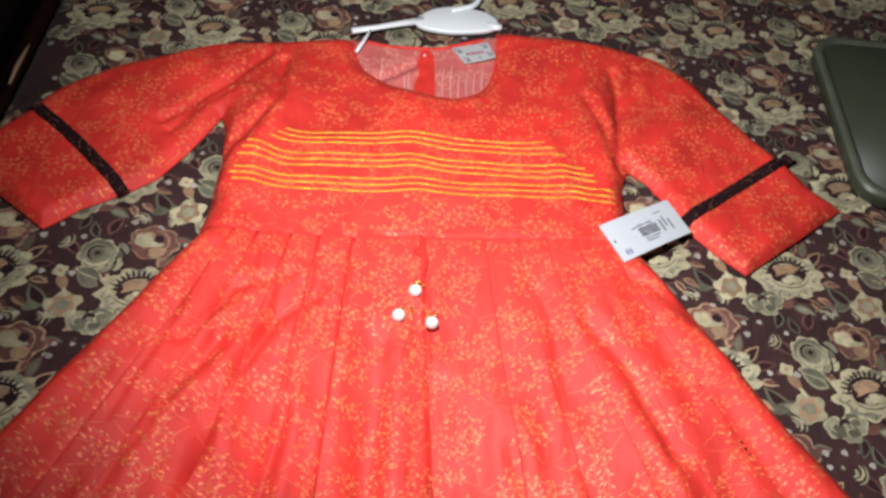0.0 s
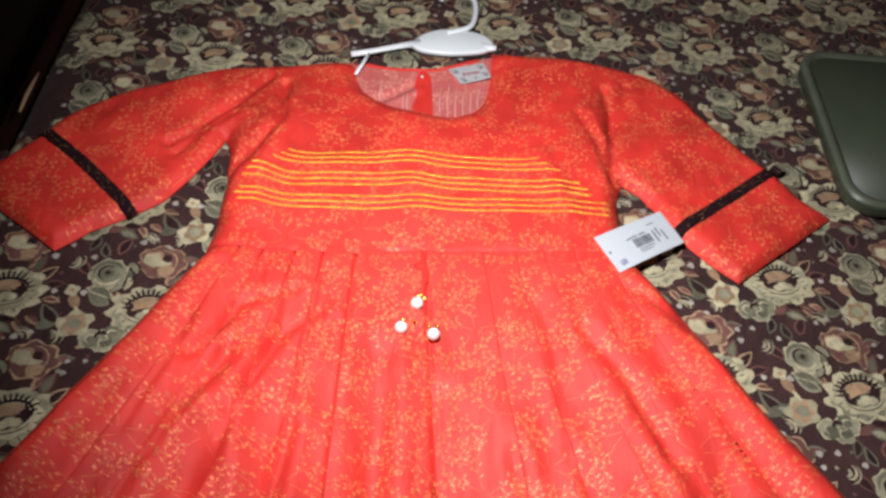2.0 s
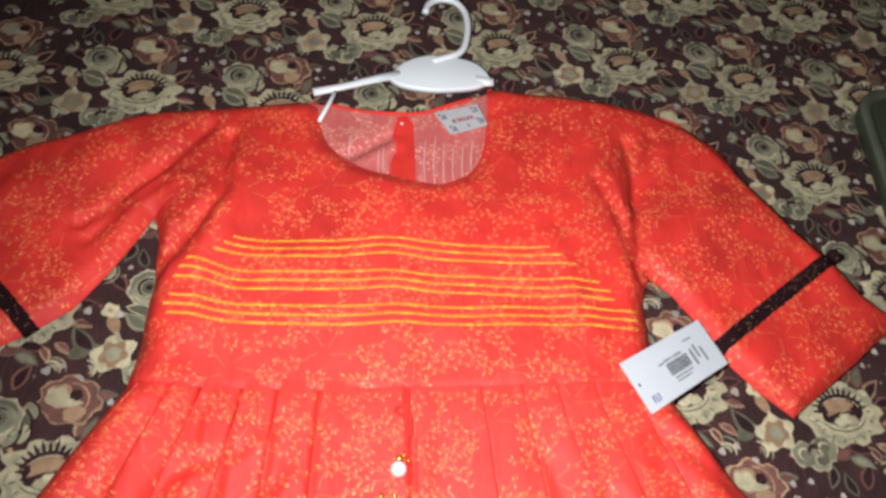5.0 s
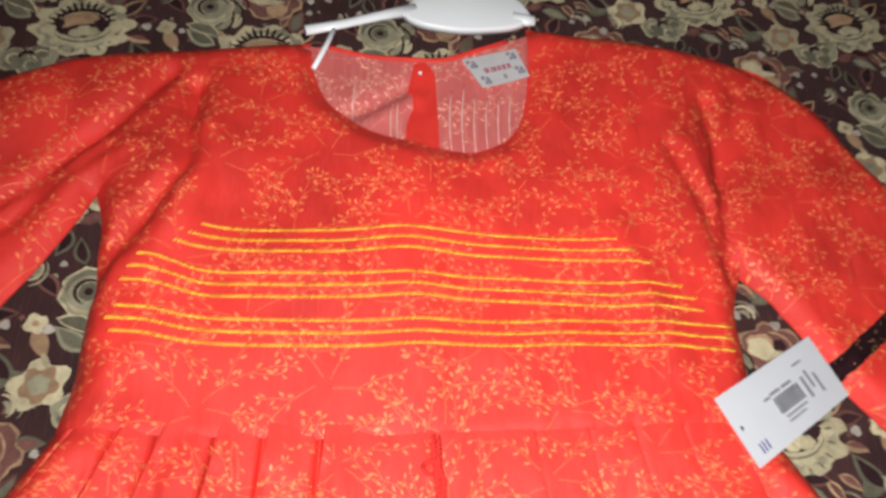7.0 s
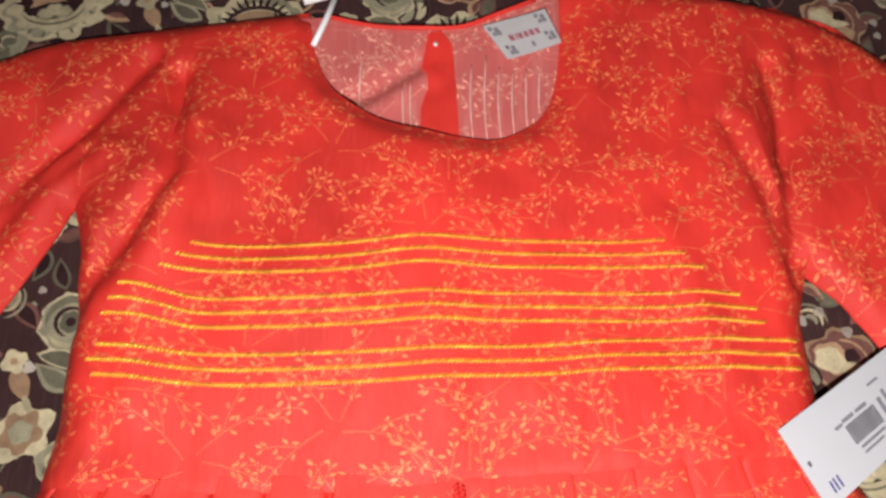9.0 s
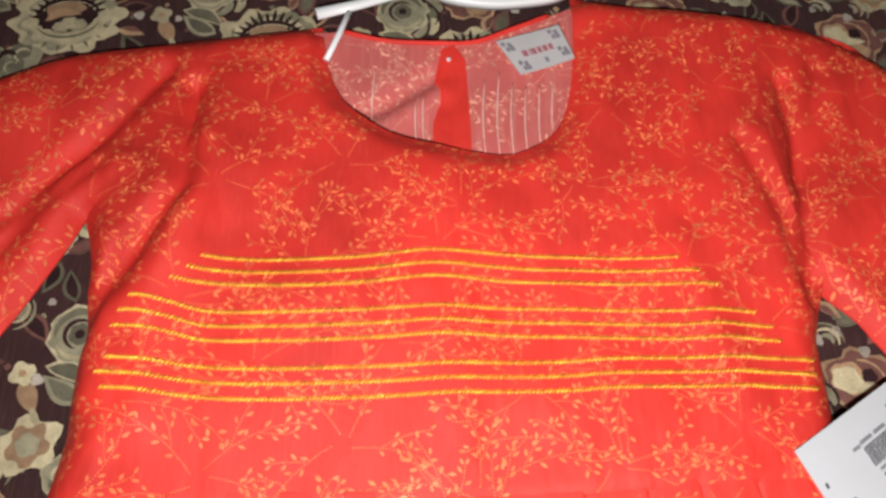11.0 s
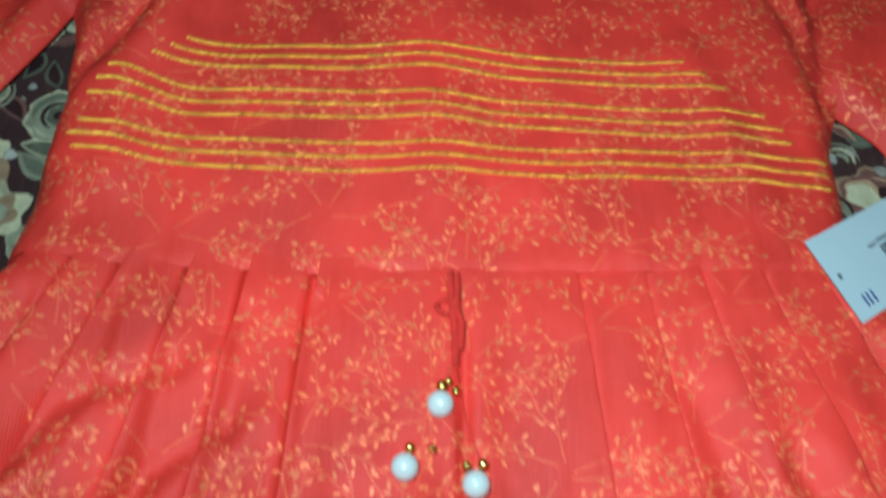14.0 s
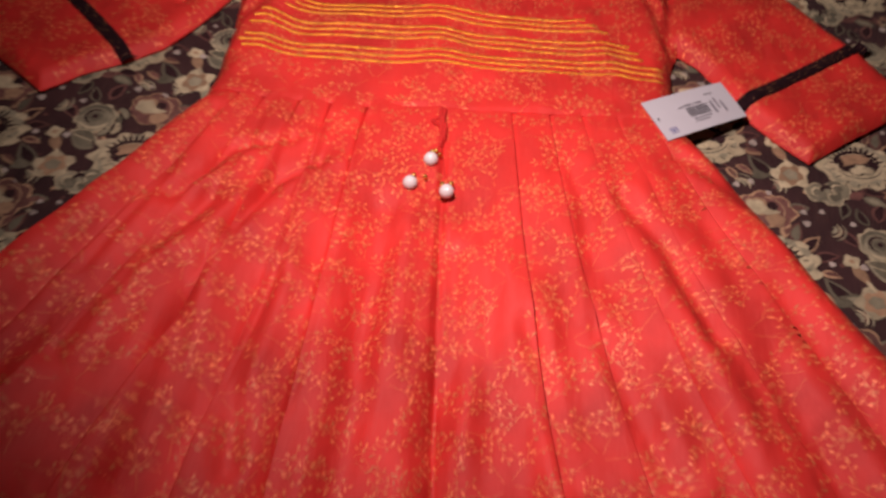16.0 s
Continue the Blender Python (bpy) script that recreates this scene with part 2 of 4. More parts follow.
def cloth(name, outline, height, step, mat, parent, label="", thick=0.0012):
    """A cloth panel cut to an outline and laid at height(points)."""
    from mathutils.geometry import delaunay_2d_cdt
    ring = np.asarray(outline)
    lo, hi = ring.min(0), ring.max(0)
    gx, gy = np.meshgrid(np.arange(lo[0], hi[0], step), np.arange(lo[1], hi[1], step * 0.87))
    gx[1::2] += step / 2
    grid = np.c_[gx.ravel(), gy.ravel()]
    grid = grid[inside(grid, ring)]
    grid = grid[seg_dist(grid, np.vstack([ring, ring[:1]])) > 0.45 * step]
    pts = np.vstack([ring, grid])
    v, _, f, *_ = delaunay_2d_cdt([Vector(p) for p in pts], [], [list(range(len(ring)))], 1, 1e-7)
    P = np.array([tuple(p) for p in v])
    faces = []
    for t in f:
        a, b, c = P[t[0]], P[t[1]], P[t[2]]
        faces.append(list(t) if (b - a)[0] * (c - a)[1] - (b - a)[1] * (c - a)[0] > 0 else list(t)[::-1])
    return solid_sheet(name, P, faces, height(P), thick, mat, parent, label)


# ---- the room, closed round the bed ----
def slab(name, lo, hi, mat):
    ob = part(name, box_bm(lo, hi), mat, None, smooth=False)
    return tagged(ob, kind="structure")


FLOOR_Z = -0.52
tagged(slab("floor", (-1.6, -2.4, FLOOR_Z - 0.1), (2.6, 2.6, FLOOR_Z), FLOOR), "dark floor beside the bed", "floor")
tagged(slab("wall_west", (-1.7, -2.4, FLOOR_Z), (-1.6, 2.6, 2.1), WALL), "plain painted wall", "wall")
tagged(slab("wall_east", (2.6, -2.4, FLOOR_Z), (2.7, 2.6, 2.1), WALL), "plain painted wall", "wall")
tagged(slab("wall_north", (-1.7, 2.6, FLOOR_Z), (2.7, 2.7, 2.1), WALL), "plain painted wall", "wall")
tagged(slab("wall_south", (-1.7, -2.5, FLOOR_Z), (2.7, -2.4, 2.1), WALL), "plain painted wall", "wall")
tagged(slab("ceiling", (-1.7, -2.5, 2.1), (2.7, 2.7, 2.2), CEILING), "plain painted ceiling", "ceiling")

# ---- bed ----
EDGE = -0.160          # the bedspread's edge
bed = thing("bed", "dark varnished wooden bed under a floral bedspread", "bed")
part("mattress", box_bm((EDGE + 0.03, -1.2, -0.26), (1.58, 1.75, -0.012), 0.03, 3), SPREAD, bed, "mattress hidden by the bedspread")
part("side_rail", box_bm((EDGE - 0.055, -1.25, -0.22), (EDGE - 0.012, 1.8, -0.06), 0.012, 4), WOOD, bed, "dark glossy side rail")
part("side_rail", box_bm((1.60, -1.25, -0.22), (1.64, 1.8, -0.06), 0.012, 4), WOOD, bed)
part("slat_base", box_bm((EDGE - 0.01, -1.2, -0.32), (1.6, 1.75, -0.262), 0.004, 1), WOOD, bed)
for lx in (EDGE - 0.02, 1.58):
    for ly in (-1.2, 1.72):
        part("leg", box_bm((lx - 0.03, ly - 0.03, FLOOR_Z), (lx + 0.03, ly + 0.03, -0.2), 0.006, 2), WOOD, bed)


def bed_h(P):
    """Height of the bedspread: nearly flat, dented a little, rolling over its edge."""
    x, y = P[:, 0], P[:, 1]
    h = 0.0012 * np.sin(9 * x + 4 * y) + 0.0008 * np.sin(23 * y - 11 * x + 1)
    e = np.clip((EDGE + 0.03 - x) / 0.03, 0, None)
    return h - 0.030 * (1 - np.sqrt(np.clip(1 - np.minimum(e, 1) ** 2, 0, 1))) - 0.002


xs = np.r_[EDGE + 0.0001, EDGE + 0.001, EDGE + 0.004, EDGE + 0.009, EDGE + 0.016, np.arange(EDGE + 0.03, 1.6, 0.035)]
ys = np.arange(-1.22, 1.78, 0.03)
gx, gy = np.meshgrid(xs, ys)
gp = np.c_[gx.ravel(), gy.ravel()]
gz = bed_h(gp)
V = [(a, b, c) for (a, b), c in zip(gp, gz)]
nx, ny = len(xs), len(ys)
F = [(j * nx + i, j * nx + i + 1, (j + 1) * nx + i + 1, (j + 1) * nx + i) for j in range(ny - 1) for i in range(nx - 1)]
base = len(V)
for j in range(ny):
    V.append((EDGE - 0.003 + 0.003 * math.sin(ys[j] * 17), ys[j], -0.11))
    V.append((EDGE + 0.006, ys[j], -0.20))
for j in range(ny - 1):
    F.append((j * nx, (j + 1) * nx, base + 2 * j + 2, base + 2 * j))
    F.append((base + 2 * j, base + 2 * j + 2, base + 2 * j + 3, base + 2 * j + 1))
spread = thing("bedspread", "dark maroon tapestry bedspread with cream roses", "bedspread")
mesh_ob("cloth", V, F, SPREAD, spread)


class Pattern:
    """Flat woven motifs, laid on the bedspread in thin layers."""

    def __init__(self):
        self.v, self.f, self.m = [], [], []

    def fan(self, ring, mat, layer):
        n = len(self.v)
        c = np.mean(ring, 0)
        P = np.vstack([c, ring])
        z = bed_h(P) + 0.0003 + 0.00022 * layer
        self.v += [(p[0], p[1], h) for p, h in zip(P, z)]
        k = len(ring)
        self.f += [(n, n + 1 + i, n + 1 + (i + 1) % k) for i in range(k)]
        self.m += [THREADS.index(mat)] * k

    def strip(self, a, b, mat, layer):
        n, k = len(self.v), len(a)
        P = np.vstack([a, b])
        z = bed_h(P) + 0.0003 + 0.00022 * layer
        self.v += [(p[0], p[1], h) for p, h in zip(P, z)]
        self.f += [(n + i, n + i + 1, n + k + i + 1, n + k + i) for i in range(k - 1)]
        self.m += [THREADS.index(mat)] * (k - 1)


pat = Pattern()
rng = random.Random(5)


def turn2(p, rot, c):
    ca, sa = math.cos(rot), math.sin(rot)
    p = np.asarray(p)
    return np.c_[c[0] + ca * p[:, 0] - sa * p[:, 1], c[1] + sa * p[:, 0] + ca * p[:, 1]]


def star(c, r, n, amp, rot, mat, layer, sy=1.0, off=(0, 0), rough=0.05):
    a = np.linspace(0, 2 * np.pi, 5 * n + 1)[:-1]
    rr = r * (1 - amp + amp * np.abs(np.cos(n * a / 2)) ** 0.7 * 1.6 - amp * 0.3)
    rr = rr * np.array([1 + rng.uniform(-rough, rough) for _ in a])
    pat.fan(turn2(np.c_[off[0] + rr * np.cos(a), off[1] + sy * rr * np.sin(a)], rot, c), mat, layer)


def arc(c, r0, r1, a0, a1, rot, mat, layer, off=(0, 0), sy=1.0):
    a = np.linspace(a0, a1, 12)
    t = np.sin(np.linspace(0, np.pi, 12)) ** 0.6
    mid, w = (r0 + r1) / 2, (r1 - r0) / 2
    p = np.c_[off[0] + (mid - w * t) * np.cos(a), off[1] + sy * (mid - w * t) * np.sin(a)]
    q = np.c_[off[0] + (mid + w * t) * np.cos(a), off[1] + sy * (mid + w * t) * np.sin(a)]
    pat.strip(turn2(p, rot, c), turn2(q, rot, c), mat, layer)


def leaf2(c, rot, length, width, mat, layer, start=0.0, bend=0.0):
    t = np.linspace(0, 1, 8)
    w = width * np.sin(np.pi * t ** 0.8) * 0.5
    y0 = bend * length * np.sin(np.pi * t)
    up = np.c_[start + length * t, y0 + w]
    dn = np.c_[start + length * t, y0 - w][::-1][1:-1]
    pat.fan(turn2(np.vstack([up, dn]), rot, c), mat, layer)


def eye_rose(c, s, rot):
    star(c, s, 10, 0.17, rot, T_CREAM, 3, 0.78)
    star(c, 0.86 * s, 9, 0.15, rot + 0.3, T_OLIVE, 4, 0.74)
    for k in range(9):
        leaf2(c, rot + 3.3 + 0.37 * k, 0.17 * s, 0.05 * s, T_GREY, 5, 0.60 * s)
    star(c, 0.77 * s, 8, 0.16, rot, T_CREAM, 5, 0.72, (0, -0.02 * s))
    for k in range(13):
        a = math.radians(10 + 160 * k / 12)
        leaf2(c, rot + a, s * rng.uniform(0.24, 0.36), s * 0.075, T_DARK, 6, 0.42 * s)
    arc(c, 0.50 * s, 0.62 * s, 0.10, 3.04, rot, T_DARK, 6, (0, 0), 0.78)
    arc(c, 0.54 * s, 0.60 * s, 3.4, 6.0, rot, T_GREY, 6, (0, -0.02 * s), 0.72)
    star(c, 0.52 * s, 7, 0.08, rot, T_DARK, 7, 0.66, (0, 0.01 * s))
    star(c, 0.36 * s, 5, 0.10, rot, T_TAN, 8, 0.46, (-0.02 * s, 0.19 * s))
    leaf2(c, rot + 0.1, 0.66 * s, 0.20 * s, T_TAN, 9, -0.40 * s, 0.20)
    for dx, dy, r in ((-0.12, -0.21, 0.16), (0.17, -0.20, 0.17), (0.03, -0.15, 0.19)):
        star(c, r * s, 6, 0.12, rot, T_OLIVE, 9, 0.8, (dx * s, dy * s))
        star(c, 0.82 * r * s, 6, 0.12, rot, T_CREAM, 10, 0.8, (dx * s, dy * s))


def at(o, dx, dy):
    return o[0] + dx, o[1] + dy


def tan_blossom(c, rot):
    star(c, 0.0232, 7, 0.17, rot, T_TAN, 2, 0.85)
    star(c, 0.0212, 7, 0.17, rot, T_ROSE, 3, 0.85)
    star(c, 0.0105, 5, 0.16, rot, T_TAN, 4, 0.9, (-0.008, 0.002))
    star(c, 0.0085, 5, 0.16, rot, T_CREAM, 5, 0.9, (-0.009, 0.001))
    star(c, 0.0080, 5, 0.14, rot + 0.4, T_TAN, 4, 0.8, (0.002, -0.011))
    for k in range(5):
        arc(c, 0.0125, 0.0140, -0.35, 0.35, rot - 0.6 + 0.52 * k, T_TAN, 5)
    leaf2(at(c, 0.001, -0.004), rot + 0.3, 0.016, 0.0060, T_CREAM, 6, -0.006, 0.10)
    star(at(c, 0.004, 0.004), 0.0046, 5, 0.15, rot, T_DARK, 6)


def butterfly(c, rot):
    for off, r in (((-0.0085, 0.002), 0.0110), ((0.0090, 0.001), 0.0115), ((0.001, -0.006), 0.0095)):
        star(c, r, 5, 0.15, rot, T_CREAM, 2, 0.95, off)
        star(c, 0.89 * r, 5, 0.15, rot, T_OLIVE, 3, 0.95, off)
        star(c, 0.62 * r, 5, 0.18, rot + 0.4, T_GREY, 4, 0.9, off)
        arc(c, 0.34 * r, 0.50 * r, 0.3, 4.2, rot, T_CREAM, 5, off)
    arc(c, 0.0030, 0.0068, 0.1, 3.1, rot, T_DARK, 6, (0, 0.001))


def lily(c, rot):
    star(c, 0.0165, 5, 0.26, rot, T_CREAM, 3, 0.85)
    star(c, 0.0115, 5, 0.30, rot + 0.5, T_TAN, 4, 0.85)
    star(c, 0.0060, 5, 0.2, rot, T_OLIVE, 5)
    leaf2(c, rot + 3.4, 0.016, 0.007, T_ROSE, 2, 0.008)
    leaf2(c, rot + 2.4, 0.012, 0.005, T_OLIVE, 2, 0.010)


def outlined_leaf(c, rot, L, m, core):
    leaf2(c, rot, L, 0.48 * L, m, 1, -L / 2, 0.06)
    leaf2(c, rot, 0.78 * L, 0.30 * L, core, 2, -0.40 * L, 0.06)


def woven_repeat(o):
    """One repeat of the tapestry: a rose with all that grows round it."""
    j = lambda v: v + rng.uniform(-0.0012, 0.0012)
    P = lambda dx, dy: at(o, j(dx), j(dy))
    outlined_leaf(P(0.031, 0.022), 0.9, 0.024, T_TAN, T_DARK)
    outlined_leaf(P(0.021, 0.033), 1.3, 0.024, T_ROSE, T_GREY)
    outlined_leaf(P(0.039, 0.010), 0.3, 0.022, T_ROSE, T_DARK)
    outlined_leaf(P(0.010, -0.028), -0.1, 0.024, T_ROSE, T_DARK)
    outlined_leaf(P(0.008, -0.039), -0.4, 0.022, T_GREY, T_OLIVE)
    outlined_leaf(P(-0.008, -0.033), 3.6, 0.018, T_ROSE, T_ROSE)
    outlined_leaf(P(0.044, -0.020), 2.3, 0.030, T_GREY, T_DARK)
    outlined_leaf(P(0.047, -0.030), 0.5, 0.026, T_GREY, T_GREY)
    outlined_leaf(P(0.060, 0.031), -0.75, 0.023, T_ROSE, T_DARK)
    outlined_leaf(P(-0.046, 0.010), 2.6, 0.026, T_OLIVE, T_GREY)
    outlined_leaf(P(-0.036, 0.072), 1.2, 0.024, T_ROSE, T_DARK)
    outlined_leaf(P(-0.052, 0.066), 1.9, 0.020, T_GREY, T_DARK)
    outlined_leaf(P(0.026, 0.058), 0.2, 0.020, T_GREY, T_ROSE)
    outlined_leaf(P(-0.020, -0.052), 4.4, 0.020, T_GREY, T_DARK)
    eye_rose(o, 0.0345, 0.20 + rng.uniform(-0.05, 0.05))
    g = P(-0.043, 0.038)
    star(g, 0.0172, 8, 0.12, 0.3, T_CREAM, 3)
    star(g, 0.0158, 8, 0.10, 0.3, T_OLIVE, 4)
    arc(g, 0.0110, 0.0150, 0.3, 3.4, 0, T_GREY, 5)
    arc(g, 0.0115, 0.0142, 3.6, 6.0, 0, T_CREAM, 5)
    star(g, 0.0105, 7, 0.10, 0.0, T_OLIVE, 6)
    arc(g, 0.0068, 0.0092, 0.8, 4.6, 0, T_DARK, 7)
    star(g, 0.0060, 6, 0.1, 0.4, T_GREY, 8)
    star(g, 0.0026, 5, 0.1, 0.4, T_DARK, 9)
    for k in range(4):
        a = -0.9 + 0.42 * k
        q = at(g, (0.018 + 0.004 * (k % 2)) * math.cos(a), (0.018 + 0.004 * (k % 2)) * math.sin(a))
        arc(q, 0.0030, 0.0100, -1.3, 1.3, a + 0.3, (T_OLIVE, T_CREAM, T_GREY, T_OLIVE)[k], 2 + k % 2, (-0.004, 0))
        arc(q, 0.0085, 0.0104, -1.1, 1.1, a + 0.3, T_DARK, 4, (-0.004, 0))
    leaf2(at(g, -0.004, -0.022), -0.4, 0.030, 0.011, T_CREAM, 2, -0.012, 0.12)
    leaf2(at(g, -0.004, -0.022), -0.4, 0.026, 0.008, T_GREY, 3, -0.010, 0.12)
    for dx, dy, a in ((0.017, -0.030, -1.0), (0.027, -0.026, -0.6), (0.036, -0.006, -0.15), (-0.030, 0.014, 2.4), (0.012, 0.030, 1.2)):
        leaf2(P(dx, dy), a, 0.017, 0.0075, T_TAN, 1, -0.004, 0.08)
        leaf2(P(dx, dy), a, 0.013, 0.0042, T_ROSE, 2, -0.002, 0.08)
    for dx, dy, a in ((0.052, -0.044, 0.4), (-0.055, -0.018, 2.2), (-0.018, 0.078, 1.0), (0.048, 0.040, -0.4)):
        arc(P(dx, dy), 0.0060, 0.0082, -1.4, 1.4, a, T_CREAM, 3)
        arc(P(dx, dy), 0.0020, 0.0052, -1.4, 1.4, a, T_OLIVE, 3)
        arc(P(dx, dy), 0.0098, 0.0114, -1.1, 1.1, a, T_OLIVE, 3)
    tan_blossom(P(0.0, 0.054), -0.1)
    butterfly(P(-0.030, -0.034), 0.35)
    lily(P(0.068, -0.030), 0.6 + rng.uniform(-0.1, 0.1))
    f = P(0.0575, 0.0075)
    star(f, 0.0066, 4, 0.3, 0.5, T_CREAM, 4)
    star(f, 0.0020, 5, 0.1, 0, T_TAN, 5)
    leaf2(at(f, 0.004, -0.010), -1.1, 0.021, 0.0100, T_TAN, 3, -0.008)
    leaf2(at(f, 0.010, -0.022), -1.1, 0.012, 0.0040, T_CREAM, 4, -0.005)
    for dx, dy in ((-0.053, -0.058), (-0.038, -0.056), (0.042, 0.0045), (0.047, -0.052), (0.023, -0.046), (-0.010, 0.082), (0.030, 0.044), (-0.060, 0.014), (0.066, 0.046)):
        star(P(dx, dy), rng.uniform(0.0022, 0.0036), 3, 0.25, rng.uniform(0, 6), T_PALE, 3)
    for _ in range(16):
        star(at(o, rng.uniform(-0.06, 0.07), rng.uniform(-0.07, 0.06)), rng.uniform(0.0009, 0.0022), 4, 0.2, 0, rng.choice([T_ROSE, T_GREY, T_TAN, T_OLIVE]), 0)


# repeat of the weave
ROSE_0, STEP_A, STEP_B = (0.623, 0.757), (0.0445, -0.1235), (0.1265, -0.010)
for m in range(-9, 6):
    for n in range(-10, 10):
        o = (ROSE_0[0] + m * STEP_A[0] + n * STEP_B[0], ROSE_0[1] + m * STEP_A[1] + n * STEP_B[1])
        if EDGE + 0.02 < o[0] < 1.15 and 0.22 < o[1] < 1.6:
            woven_repeat(o)
flowers = mesh_ob("woven_pattern", pat.v, pat.f, THREADS, spread, "cream, tan and grey-green roses and leaves", False, pat.m)
tagged(flowers, kind="stuff")
part("hem_fold", tube([(EDGE - 0.002, 1.002, -0.008), (EDGE - 0.004, 0.985, -0.010), (EDGE - 0.003, 0.964, -0.008), (EDGE - 0.004, 0.940, -0.012)], [0.0010, 0.0022, 0.0026, 0.0014], 8, 0.6), T_TAN, spread, "pale turned-up bit of the hem")

# ---- the dress: plan lines ----
SIDE_L = [(0.067, 0.899), (0.076, 0.873), (0.079, 0.82), (0.079, 0.776), (0.075, 0.748)]
SIDE_R = [(0.482, 0.764), (0.473, 0.79), (0.472, 0.843), (0.480, 0.871)]
SLEEVE_L = [(0.107, 1.027), (0.044, 1.012), (0.004, 0.993), (-0.066, 0.957), (-0.099, 0.926), (-0.118, 0.889)]
CUFF_L = [(-0.118, 0.889), (-0.147, 0.848), (-0.169, 0.815), (-0.129, 0.787), (-0.062, 0.740), (-0.037, 0.766), (-0.004, 0.789)]
UNDER_L = [(-0.004, 0.789), (0.022, 0.811), (0.042, 0.845), (0.060, 0.882), (0.067, 0.899)]
SLEEVE_R = [(0.470, 1.066), (0.505, 1.060), (0.544, 1.036), (0.587, 0.982), (0.621, 0.930), (0.646, 0.899)]
CUFF_R = [(0.646, 0.899), (0.668, 0.868), (0.694, 0.842), (0.640, 0.797), (0.581, 0.750), (0.556, 0.770), (0.527, 0.803)]
UNDER_R = [(0.527, 0.803), (0.505, 0.845), (0.480, 0.871)]
HOLE_L = [(0.107, 1.027), (0.119, 0.980), (0.112, 0.930), (0.067, 0.899)]
HOLE_R = [(0.480, 0.871), (0.462, 0.925), (0.456, 0.990), (0.470, 1.066)]
NECK = [(0.187, 1.043), (0.190, 1.020), (0.194, 1.004), (0.204, 0.982), (0.221, 0.967), (0.238, 0.958), (0.258, 0.953), (0.281, 0.949),
        (0.305, 0.949), (0.326, 0.962), (0.337, 0.979), (0.343, 1.004), (0.346, 1.030), (0.347, 1.077)]
SHOULDER_L, SHOULDER_R = [(0.187, 1.043), (0.142, 1.034), (0.107, 1.027)], [(0.470, 1.066), (0.401, 1.072), (0.347, 1.077)]
WAIST = [(0.075, 0.748), (0.128, 0.744), (0.174, 0.745), (0.220, 0.746), (0.278, 0.750), (0.314, 0.753), (0.363, 0.758), (0.412, 0.762), (0.482, 0.764)]
HEM_L, HEM_R = (-0.190, 0.240), (0.780, 0.270)
waist_line = spline(WAIST, 0.004)
SILHOUETTE = np.vstack([spline(SHOULDER_L, .02), spline(SLEEVE_L, .02), CUFF_L, UNDER_L, SIDE_L, [HEM_L, (0.05, 0.15), (0.30, 0.12), (0.55, 0.15), HEM_R],
                        SIDE_R, UNDER_R[::-1], CUFF_R[::-1], SLEEVE_R[::-1], SHOULDER_R, [(0.187, 1.043)]])


def ridge(P, line, width):
    return np.exp(-(seg_dist(P, np.array(line)) / width) ** 2)


def wrinkles(P, amp):
    """Soft creases of several directions and sizes."""
    x, y = P[:, 0], P[:, 1]
    w = np.zeros(len(P))
    for a, f, ph, k in ((0.5, 31, 0.0, 0.5), (1.9, 46, 1.3, 0.35), (2.7, 63, 2.9, 0.30), (1.2, 95, 0.7, 0.20), (0.2, 120, 4.1, 0.12)):
        q = f * (math.cos(a) * x + math.sin(a) * y) + ph
        across = f * (-math.sin(a) * x + math.cos(a) * y)
        w += k * np.sin(q + 1.6 * np.sin(0.45 * across + ph)) * (0.6 + 0.4 * np.sin(0.33 * across + 2 * ph))
    for a, f, ph, k in ((0.9, 21, 0.4, 0.55), (2.3, 27, 2.1, 0.5), (1.55, 34, 5.0, 0.35)):
        q = f * (math.cos(a) * x + math.sin(a) * y) + ph
        across = f * (-math.sin(a) * x + math.cos(a) * y)
        crease = 0.64 - np.abs(np.sin(q + 1.3 * np.sin(0.6 * across + ph)))
        w += k * crease * np.clip(np.sin(0.8 * across + 3 * ph), 0, 1)
    return amp * w


def puff(P):
    d = seg_dist(P, SILHOUETTE)
    sleeve = np.clip(np.maximum(0.10 - P[:, 0], P[:, 0] - 0.46) / 0.06, 0, 1) * (P[:, 1] > 0.74)
    top = 0.0190 - 0.0085 * sleeve - 0.0055 * np.clip((P[:, 1] - 0.90) / 0.09, 0, 1) * (1 - sleeve)
    return 0.0028 + top * (1 - (1 - np.minimum(d / (0.022 - 0.006 * sleeve), 1)) ** 2.3)


